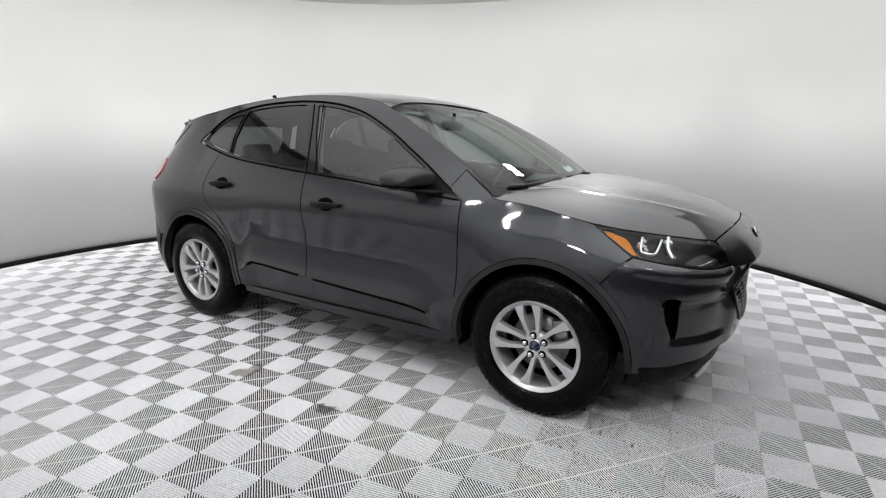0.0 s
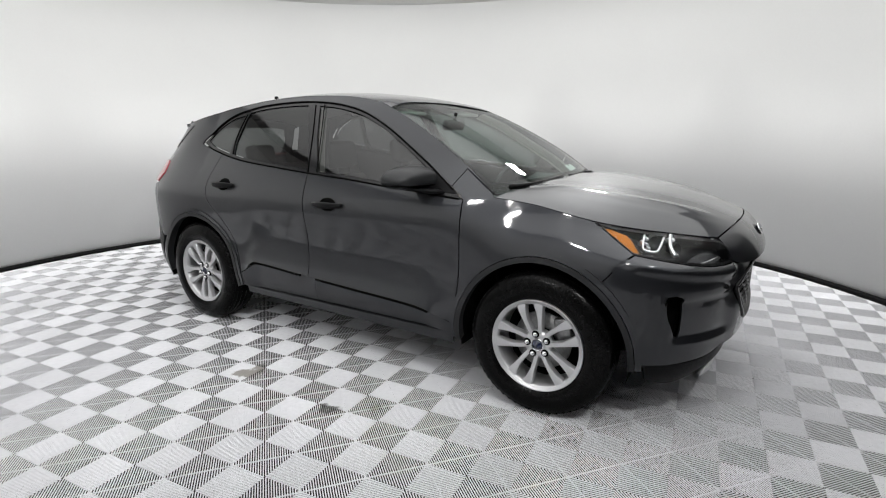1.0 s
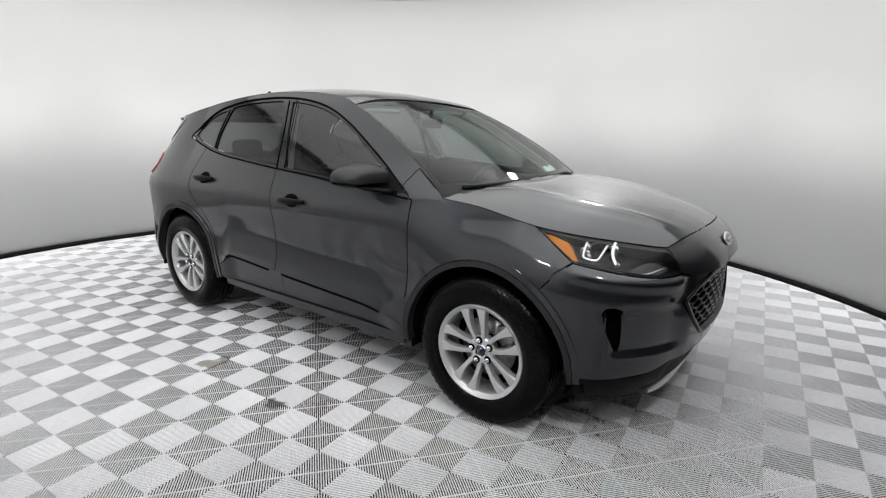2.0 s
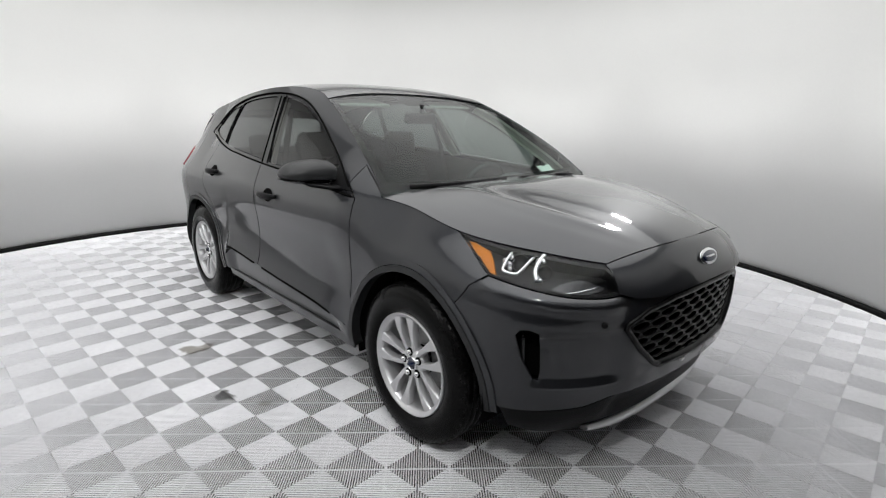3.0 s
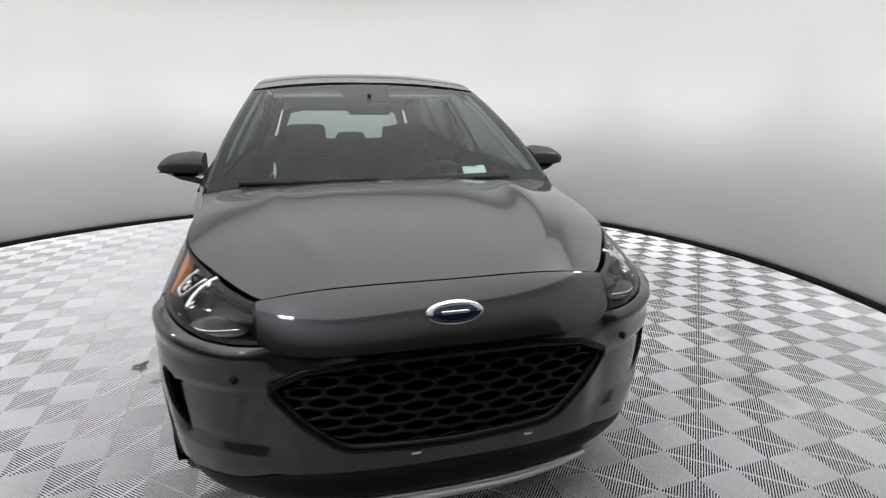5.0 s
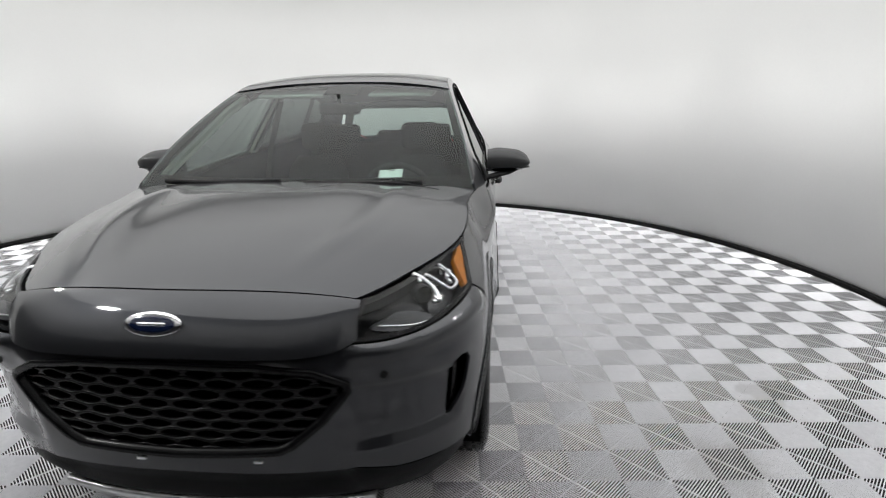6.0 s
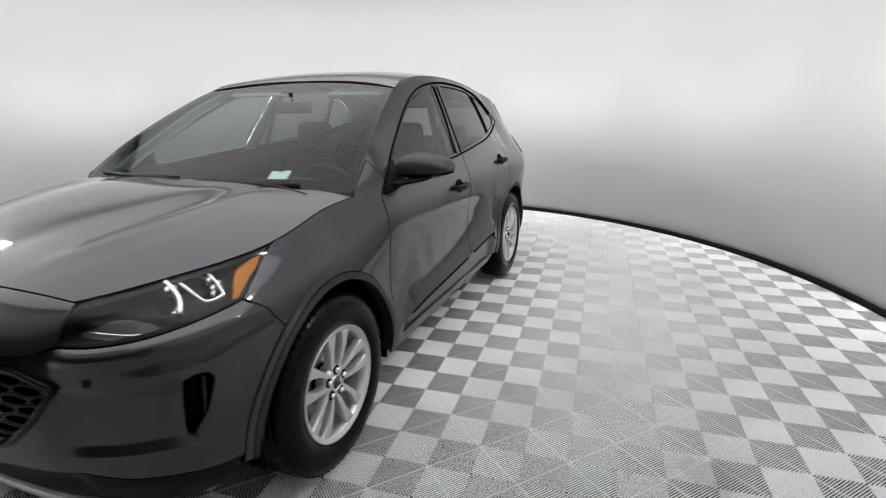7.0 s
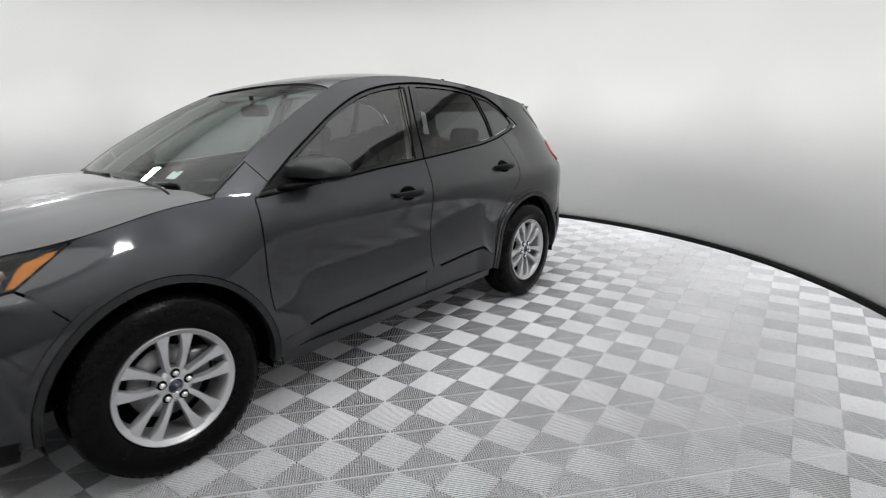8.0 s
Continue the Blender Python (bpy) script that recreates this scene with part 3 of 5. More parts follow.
    # sill below the doors
    sill = [(0.872, 0.338), (0.86, 0.265), (-0.85, 0.285), (-0.845, 0.338)]
    skin("side_sill", sx(sill), body, car, PAINT, "dark grey painted side sill", side=side, step=0.05, offset=-0.016)
    # wheel arch cladding
    f_flare = arc(WHEEL_X, 0.37, CLAD, 184, -2) + [(1.853, 0.345), (1.826, 0.340)] + arc(WHEEL_X, 0.37, LIP_R, -3, 186)
    skin("arch_flare", sx(f_flare), body, car, PAINT, "dark grey painted wheel arch flare", side=side, step=0.03, offset=0.006, rim=0.03)
    f_clad = arc(WHEEL_X, 0.37, LIP_R, 186, -3) + [(1.826, 0.340), (1.79, 0.335)] + arc(WHEEL_X, 0.37, ARCH, -4, 187)
    skin("arch_cladding", sx(f_clad), body, car, CLADDING, "charcoal plastic wheel arch moulding", side=side, step=0.03, offset=0.009, rim=0.05)
    r_flare = arc(-WHEEL_X, 0.37, CLAD, -3, 184) + arc(-WHEEL_X, 0.37, LIP_R, 186, -4)
    skin("arch_flare", sx(r_flare), body, car, PAINT, "dark grey painted wheel arch flare", side=side, step=0.03, offset=0.006, rim=0.03)
    r_clad = arc(-WHEEL_X, 0.37, LIP_R, -4, 186) + arc(-WHEEL_X, 0.37, ARCH, 187, -6)
    skin("arch_cladding", sx(r_clad), body, car, CLADDING, "charcoal plastic wheel arch moulding", side=side, step=0.03, offset=0.009, rim=0.05)
    # tail lamp wrapping the corner
    lampp = spline([(-1.80, 1.105), (-1.83, 1.185), (-1.93, 1.195)], 4) + [(-2.08, 1.19), (-2.16, 1.13), (-2.19, 1.04)] + [(-2.05, 1.03), (-1.86, 1.035)]
    skin("tail_lamp", sx(lampp), body, car, RED, "red wraparound tail lamp", side=side, step=0.03, offset=0.008, rim=0.03)

# ---- nose ----
def fq(p):
    return P_NOSE - p


LAMP_LOW = [(fq(py(0.510, 0.835)), 0.835), (fq(py(0.60, 0.832)), 0.832), (fq(py(0.70, 0.840)), 0.840), (fq(px(1.93, 0.860)), 0.860), (fq(px(1.778, 0.884)), 0.884)]
GRILLE = [(0.0, 0.795), (0.25, 0.790), (0.41, 0.768), (0.500, 0.722), (0.502, 0.704), (0.43, 0.615), (0.34, 0.538), (0.30, 0.519), (0.0, 0.508)]
GRILLE_Q = [(fq(py(y, z)), z) for y, z in GRILLE]
GRILLE_Q = [(0.0, 0.795)] + GRILLE_Q[1:-1] + [(0.0, 0.508)]
GRILLE_FULL = GRILLE_Q + [(-q, z) for q, z in GRILLE_Q[-2:0:-1]]
POCKET = [(fq(px(x, z)), z) for x, z in [(1.922, 0.690), (1.936, 0.712), (1.964, 0.716), (1.993, 0.704), (1.998, 0.64), (1.998, 0.55), (1.991, 0.508), (1.976, 0.512), (1.942, 0.605)]]
NOSE_LOW = [(0.0, 0.832), (fq(py(0.25, 0.828)), 0.828), (fq(py(0.41, 0.821)), 0.821), (fq(py(0.49, 0.826)), 0.826)]
half = spline(NOSE_LOW, 4) + spline(LAMP_LOW, 4) + [(fq(px(1.715, 0.832)), 0.832)] \
    + [(fq(px(x, z)), z) for x, z in arc(WHEEL_X, 0.37, CLAD - 0.015, 52, 0, 16)] + [(fq(px(1.852, 0.372)), 0.372), (fq(px(1.97, 0.376)), 0.376)] \
    + [(fq(py(0.62, 0.392)), 0.392), (fq(py(0.52, 0.420)), 0.420), (fq(py(0.40, 0.435)), 0.435), (0.0, 0.440)]
fascia = half + [(-q, z) for q, z in half[-2:0:-1]]


lamp_foot = table([0.45, 0.51, 0.60, 0.70, 0.80, 0.89], [0.815, 0.835, 0.832, 0.840, 0.858, 0.884])


def fascia_shape(q, z):
    """The bumper's relief: a sunk lower field with a ledge over it."""
    x, y, _ = front(q, z)
    a = abs(y)
    top = 0.705 - 0.02 * smooth01(0.5, 0.85, a)
    field = smooth01(top + 0.006, top - 0.008, z) * smooth01(0.490, 0.506, z) * smooth01(0.44, 0.56, a) * smooth01(1.945, 1.985, x)
    ledge = 0.014 * math.exp(-((z - top - 0.05) / 0.035) ** 2) * smooth01(0.5, 0.62, a) * smooth01(0.86, 0.76, a)
    under = smooth01(0.815, 0.775, z) * smooth01(0.42, 0.52, a) * smooth01(0.86, 0.72, a)
    brow = smooth01(0.780, 0.800, z) * smooth01(0.56, 0.46, a)
    top_edge = lamp_foot(min(a, 0.89))
    drop = top_edge - z
    shelf = 0.017 * smooth01(0.0, 0.022, drop) * smooth01(0.075, 0.03, drop) * smooth01(0.49, 0.56, a) * smooth01(1.74, 1.82, x)
    return -0.018 * field + 0.5 * ledge - 0.010 * under - 0.008 * brow + shelf


bumper = skin("front_bumper", fascia, front, car, PAINT, "dark grey painted front bumper", step=0.018,
              holes=[GRILLE_FULL, POCKET, [(-q, z) for q, z in POCKET]], flip=True, pull=fascia_shape)
for s in (1, -1):
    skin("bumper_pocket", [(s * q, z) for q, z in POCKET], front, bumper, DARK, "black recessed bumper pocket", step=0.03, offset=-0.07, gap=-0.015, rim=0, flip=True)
    bm = bmesh.new()
    pts = []
    for k in range(7):
        z = 0.69 - 0.032 * k
        a = np.array(front(s * fq(px(1.955, z)), z))
        pts.append(tuple(a + np.array((-0.040, -0.035 * s, 0))))
    sweep(bm, pts, 0.012, 6)
    part("pocket_blade", bm, GLOSS_BLACK, bumper)
    # round parking sensor
    p = np.array(front(s * fq(py(0.60, 0.735)), 0.735))
    bm = bmesh.new()
    lathe(bm, [(0.0005, 0.004), (0.0088, 0.0035), (0.011, 0.001), (0.0121, -0.006)], 16)
    bmesh.ops.recalc_face_normals(bm, faces=bm.faces[:])
    ob = part("parking_sensor", bm, PLASTIC, bumper)
    ob.matrix_world = pose(p[0] + 0.001, p[1] + 0.001 * s, p[2], 0, 0, -90 + s * 48)
for y in (-0.112, 0.238):
    # bare plugs of the missing number plate bracket
    p = np.array(front(math.copysign(fq(py(abs(y), 0.487)), y), 0.487))
    bm = bmesh.new()
    add_box(bm, p[0] + 0.002, p[1], p[2], 0.010, 0.026, 0.007, 0.002)
    part("bumper_plug", bm, SILVER, bumper, "small pale bracket plug")
# lower valance and silver skid trim
low = [(0.0, 0.436)] + [(fq(py(0.40, 0.431)), 0.431), (fq(py(0.52, 0.416)), 0.416), (fq(py(0.62, 0.388)), 0.388), (fq(px(1.97, 0.372)), 0.372), (fq(px(1.848, 0.368)), 0.368)] \
    + [(fq(px(1.86, 0.27)), 0.27), (fq(py(0.70, 0.235)), 0.235), (fq(py(0.42, 0.205)), 0.205), (0.0, 0.20)]
skin("lower_valance", low + [(-q, z) for q, z in low[-2:0:-1]], front, car, PLASTIC, "black textured lower bumper valance", step=0.035, flip=True, offset=-0.012, rim=0.03,
     pull=lambda q, z: -0.03 * smooth01(0.28, 0.33, z) * smooth01(0.42, 0.38, z) * smooth01(0.55, 0.45, abs(q)))
bm = bmesh.new()
N = 40
rings = []
for k in range(N + 1):
    t = -1 + 2 * k / N
    y = 0.535 * t
    z = 0.226 + 0.028 * abs(t) ** 3
    x, yy, _ = front(math.copysign(fq(py(abs(y), z)), t), z)
    h = 0.027 * (1 - 0.6 * abs(t) ** 4)
    rings.append([bm.verts.new(p) for p in ((x + 0.004, yy, z + h), (x + 0.020, yy, z + h * 0.5), (x + 0.016, yy, z - h * 0.6), (x - 0.006, yy, z - h), (x - 0.02, yy, z))])
for k in range(N):
    for j in range(5):
        bm.faces.new((rings[k][j], rings[k][(j + 1) % 5], rings[k + 1][(j + 1) % 5], rings[k + 1][j]))
bmesh.ops.recalc_face_normals(bm, faces=bm.faces[:])
part("skid_trim", bm, SILVER, car, "satin silver strip under the front bumper")

# nose panel between the bonnet and the grille
NP = 32
rows = []
low_curve = table([0.0, 0.25, 0.41, 0.49, 0.525], [0.834, 0.830, 0.824, 0.828, 0.842])


def hood_front(t):
    return np.array((2.075 + 0.075 * (1 - abs(t) ** 2.1), 0.528 * t, 0.940 + 0.044 * (1 - abs(t) ** 3.0)))


for i in range(13):
    v = i / 12
    r = []
    for k in range(NP + 1):
        t = -1 + 2 * k / NP
        top = hood_front(t) + np.array((0.0065, 0, -0.002))
        y = 0.528 * t
        z = low_curve(abs(y))
        bx, by, bz = front(math.copysign(fq(py(abs(y), z)), t), z)
        bot = np.array((bx + 0.050 * (1 - abs(t) ** 4), y, bz))
        fx, fz = 1 - (1 - v) ** 1.22, v ** 1.18
        r.append(tuple(top + (bot - top) * np.array((fx, v, fz)) + np.array((0.004, 0, 0.003)) * 4 * v * (1 - v) * (1 - 0.4 * abs(t) ** 3)))
    rows.append(r[::-1])
grid_mesh("nose_panel", rows, PAINT, car, "dark grey painted nose above the grille", thick=0.004)

# bonnet
rows = []
for i in range(41):
    v = i / 40
    xe = 1.08 + 0.995 * v
    ze = hood_edge(xe)
    ye = body(px(xe, ze), ze)[1] - 0.003
    r = []
    for k in range(49):
        t = -1 + 2 * k / 48
        a = abs(t)
        x = (1.08 + 0.10 * (1 - a ** 2) + 0.040 * math.exp(-((a - 0.72) / 0.07) ** 2)) * (1 - v) + (2.075 + 0.075 * (1 - a ** 2.1)) * v
        zm = hood_mid(1.08 + 1.09 * v) - 0.006 * v ** 3
        z = ze + (zm - ze) * (1 - a ** 3.0)
        yc = 0.66 - 0.10 * v
        z += 0.0120 * math.exp(-((a - yc) / 0.055) ** 2) * (1 - smooth01(0.70, 1.0, v)) * smooth01(-0.05, 0.25, v) - 0.003 * math.exp(-((a - yc + 0.15) / 0.10) ** 2) * (1 - smooth01(0.7, 0.95, v))
        r.append((x, ye * t, z))
    rows.append(r)
grid_mesh("bonnet", rows, PAINT, car, "dark grey bonnet with two soft creases", thick=-0.010)

# roof, windscreen and tailgate
rows = []
for i in range(37):
    v = i / 36
    r = []
    for k in range(33):
        t = -1 + 2 * k / 32
        a = abs(t)
        x = 0.31 - 2.11 * v - 0.125 * (1 - a ** 2.2) * (1 - v) ** 3
        xe = 0.31 - 2.11 * v
        ye = body(px(xe, rail(xe)), rail(xe))[1] - 0.002
        z = rail(xe) + (roof_mid(xe) - rail(xe)) * (1 - a ** 2.6)
        r.append((x, ye * t, z))
    rows.append(r[::-1])
grid_mesh("roof", rows, PAINT, car, "dark grey roof panel", thick=-0.008)


def screen(t, v):
    """Windscreen: t across, v from its foot to its head."""
    e = screen_edge
    f = v * (len(e) - 1)
    i = min(int(f), len(e) - 2)
    x, z = (np.array(e[i]) * (1 - f + i) + np.array(e[i + 1]) * (f - i))
    y = body(px(x, z), z)[1] - 0.004
    a = abs(t)
    mid = np.array((1.235, 1.092)) * (1 - v) + np.array((0.194, 1.601)) * v + np.array((0.02, 0.02)) * 4 * v * (1 - v)
    b = 1 - a ** 2.3
    return (x * (1 - b) + mid[0] * b, y * t, z * (1 - b) + mid[1] * b - 0.004)


grid_mesh("windscreen", [[screen(-1 + 2 * k / 32, v / 20) for k in range(33)] for v in range(21)], WINDSHIELD, car, "clear greenish windscreen")
# black printed border of the windscreen
for name, t0, t1, v0, v1 in (("screen_border", -1, 1, 0.0, 0.115), ("screen_border", -1, 1, 0.962, 1.0), ("screen_border", -1, -0.945, 0.085, 0.962), ("screen_border", 0.945, 1, 0.085, 0.962), ("sensor_housing", -0.16, 0.16, 0.86, 0.965)):
    n1, n2 = (32, 4) if t1 - t0 > 0.3 else (4, 16)
    rows = []
    for j in range(n2 + 1):
        r = []
        for k in range(n1 + 1):
            p = np.array(screen(t0 + (t1 - t0) * k / n1, v0 + (v1 - v0) * j / n2))
            r.append(tuple(p + np.array((-0.006, 0, -0.006))))
        rows.append(r)
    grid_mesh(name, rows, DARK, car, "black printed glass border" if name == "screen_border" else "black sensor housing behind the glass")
# tailgate, rear glass and rear bumper
gate = [(py(0.70, 0.62, True), 0.62), (py(0.70, 0.9, True), 0.9), (py(0.72, 1.02, True), 1.02), (py(0.66, 1.19, True), 1.19), (py(0.60, 1.36, True), 1.36), (py(0.55, 1.50, True), 1.50)]
tg = [(p - P_TAIL, z) for p, z in gate]
tg_full = tg + [(-q, z) for q, z in tg[::-1]]
rg = [(p - P_TAIL, z) for p, z in [(py(0.58, 1.16, True), 1.16), (py(0.56, 1.30, True), 1.30), (py(0.50, 1.44, True), 1.44)]]
rg_full = rg + [(-q, z) for q, z in rg[::-1]]
gate_ob = skin("tailgate", tg_full, tail, car, PAINT, "dark grey tailgate", holes=[rg_full], step=0.05)
skin("rear_glass", rg_full, tail, gate_ob, REAR_GLASS, "tinted rear window", offset=-0.006, rim=0, step=0.06)
rb = [(0.0, 0.61), (py(0.70, 0.61, True) - P_TAIL, 0.61)] + [(px(x, z) - P_TAIL, z) for x, z in [(-2.10, 0.82), (-2.02, 0.73), (-1.93, 0.65), (-1.865, 0.59), (-1.878, 0.37), (-1.88, 0.27)]] + [(py(0.6, 0.24, True) - P_TAIL, 0.24), (0.0, 0.24)]
skin("rear_bumper", rb + [(-q, z) for q, z in rb[-2:0:-1]], tail, car, CLADDING, "dark plastic rear bumper", step=0.05)
# roof spoiler
rows = []
for i in range(9):
    v = i / 8
    r = []
    for k in range(25):
        t = -1 + 2 * k / 24
        a = abs(t)
        x = -1.80 - (0.12 - 0.06 * a ** 3) * v
        ye = 0.592 - 0.05 * v
        r.append((x, ye * t, 1.470 + 0.068 * (1 - a ** 2.6) - 0.035 * v - 0.012 * v * v))
    rows.append(r[::-1])
grid_mesh("roof_spoiler", rows, PAINT, car, "dark grey roof spoiler", thick=-0.03)
# antenna
bm = bmesh.new()
add_box(bm, 0, 0, 0, 0.11, 0.035, 0.010, 0.004)
vs = add_box(bm, -0.015, 0, 0.022, 0.07, 0.014, 0.040, 0.006)
for v in vs:
    if v.co.z > 0.02:
        v.co.x = v.co.x * 0.55 - 0.020
ob = part("antenna", bm, PLASTIC, car, "small black roof antenna")
ob.location = (-1.37, 0, 1.622)
ob.scale = (1.0, 1.0, 1.9)

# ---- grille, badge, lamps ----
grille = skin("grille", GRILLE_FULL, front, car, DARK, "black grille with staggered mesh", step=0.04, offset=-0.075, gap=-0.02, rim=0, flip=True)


def grille_half(z):
    """Half width of the opening at height z, as q."""
    pts = GRILLE_Q
    best = 0.0
    for (q0, z0), (q1, z1) in zip(pts, pts[1:]):
        if min(z0, z1) <= z <= max(z0, z1) and abs(z1 - z0) > 1e-6:
            best = max(best, q0 + (q1 - q0) * (z - z0) / (z1 - z0))
    return best


def on_front(q, z, off):
    p = np.array(front(q, z))
    e = 1e-3
    n = np.cross(np.array(front(q + e, z)) - np.array(front(q - e, z)), np.array(front(q, z + e)) - np.array(front(q, z - e)))
    n /= np.linalg.norm(n)
    return p + n * off, n


ROWS = 9
for k in range(ROWS):
    z = 0.780 - (0.780 - 0.521) * k / (ROWS - 1)
    hw = grille_half(z)
    n = max(6, int(hw / 0.012))
    bm = bmesh.new()
    rings = []
    for i in range(2 * n + 1):
        q = hw * (i - n) / n
        wave = 0.0045 * math.cos(2 * math.pi * q / 0.104 + math.pi * k)
        p, nn = on_front(q, z + wave, -0.022)
        rings.append([bm.verts.new(p + nn * a + np.array((0, 0, b))) for a, b in ((0.007, 0.0040), (0.011, -0.0036), (-0.02, -0.007), (-0.02, 0.004))])
    for i in range(2 * n):
        for j in range(4):
            bm.faces.new((rings[i][j], rings[i + 1][j], rings[i + 1][(j + 1) % 4], rings[i][(j + 1) % 4]))
    bmesh.ops.recalc_face_normals(bm, faces=bm.faces[:])
    part("grille_bar", bm, GRILLE_BLACK, grille)
    if k == ROWS - 1:
        continue
    zn = z - (0.780 - 0.521) / (ROWS - 1)
    hw2 = min(hw, grille_half(zn)) - 0.004
    m = int(hw2 / 0.104) + 1
    for i in range(-m, m + 1):
        q = (i + (0.0 if k % 2 else 0.5)) * 0.104
        if abs(q) > hw2:
            continue
        a, nn = on_front(q, z - 0.003, -0.020)
        b, _ = on_front(q, zn + 0.003, -0.020)
        side_dir = np.cross(nn, (0, 0, 1))
        vs = []
        bm = bmesh.new()
        for c, wdt in ((a, 0.020), (0.5 * (a + b), 0.006), (b, 0.020)):
            vs.append([bm.verts.new(c + side_dir * s + nn * f) for s, f in ((-wdt, 0.004), (wdt, 0.004), (wdt, -0.018), (-wdt, -0.018))])
        for r0, r1 in zip(vs, vs[1:]):
            for j in range(4):
                bm.faces.new((r0[j], r0[(j + 1) % 4], r1[(j + 1) % 4], r1[j]))
        bmesh.ops.recalc_face_normals(bm, faces=bm.faces[:])
        part("grille_web", bm, GRILLE_BLACK, grille, smooth=False)
# surround of the grille
bm = bmesh.new()
loop = dense(GRILLE_FULL, 0.02)
rings = []
for q, z in loop:
    p, nn = on_front(q, z, 0.0)
    rings.append((p, nn))
c = np.array([r[0] for r in rings]).mean(0)
vv = []
for i, (p, nn) in enumerate(rings):
    t = rings[(i + 1) % len(rings)][0] - rings[i - 1][0]
    t /= np.linalg.norm(t)
    o = np.cross(t, nn)
    if o @ (p - c) < 0:
        o = -o
    vv.append([bm.verts.new(p + o * a + nn * b) for a, b in ((0.012, 0.004), (0.006, 0.008), (-0.010, 0.004), (-0.016, -0.05), (0.008, -0.012))])
for i in range(len(vv)):
    a, b = vv[i], vv[(i + 1) % len(vv)]
    for j in range(5):
        bm.faces.new((a[j], a[(j + 1) % 5], b[(j + 1) % 5], b[j]))
bmesh.ops.recalc_face_normals(bm, faces=bm.faces[:])
part("grille_frame", bm, GRILLE_BLACK, grille)

# oval badge, plain
badge_m = look((2.236, 0, 0.916), (3.236, 0, 1.44)) @ pose(0, 0, 0, 0, 180, 0)
bm = bmesh.new()
bmesh.ops.create_uvsphere(bm, u_segments=40, v_segments=16, radius=1.0)
bmesh.ops.scale(bm, vec=(0.081, 0.034, 0.007), verts=bm.verts[:])
badge = part("badge", bm, CHROME, car, "blue oval emblem with a chrome rim")
badge.matrix_world = badge_m
bm = bmesh.new()
bmesh.ops.create_uvsphere(bm, u_segments=40, v_segments=16, radius=1.0)
bmesh.ops.scale(bm, vec=(0.0735, 0.0283, 0.0088), verts=bm.verts[:])
part("badge_field", bm, BLUE, badge)
bm = bmesh.new()
add_box(bm, 0.0, -0.001, 0, 0.078, 0.010, 0.0196, 0.003)
part("badge_bar", bm, CHROME, badge)

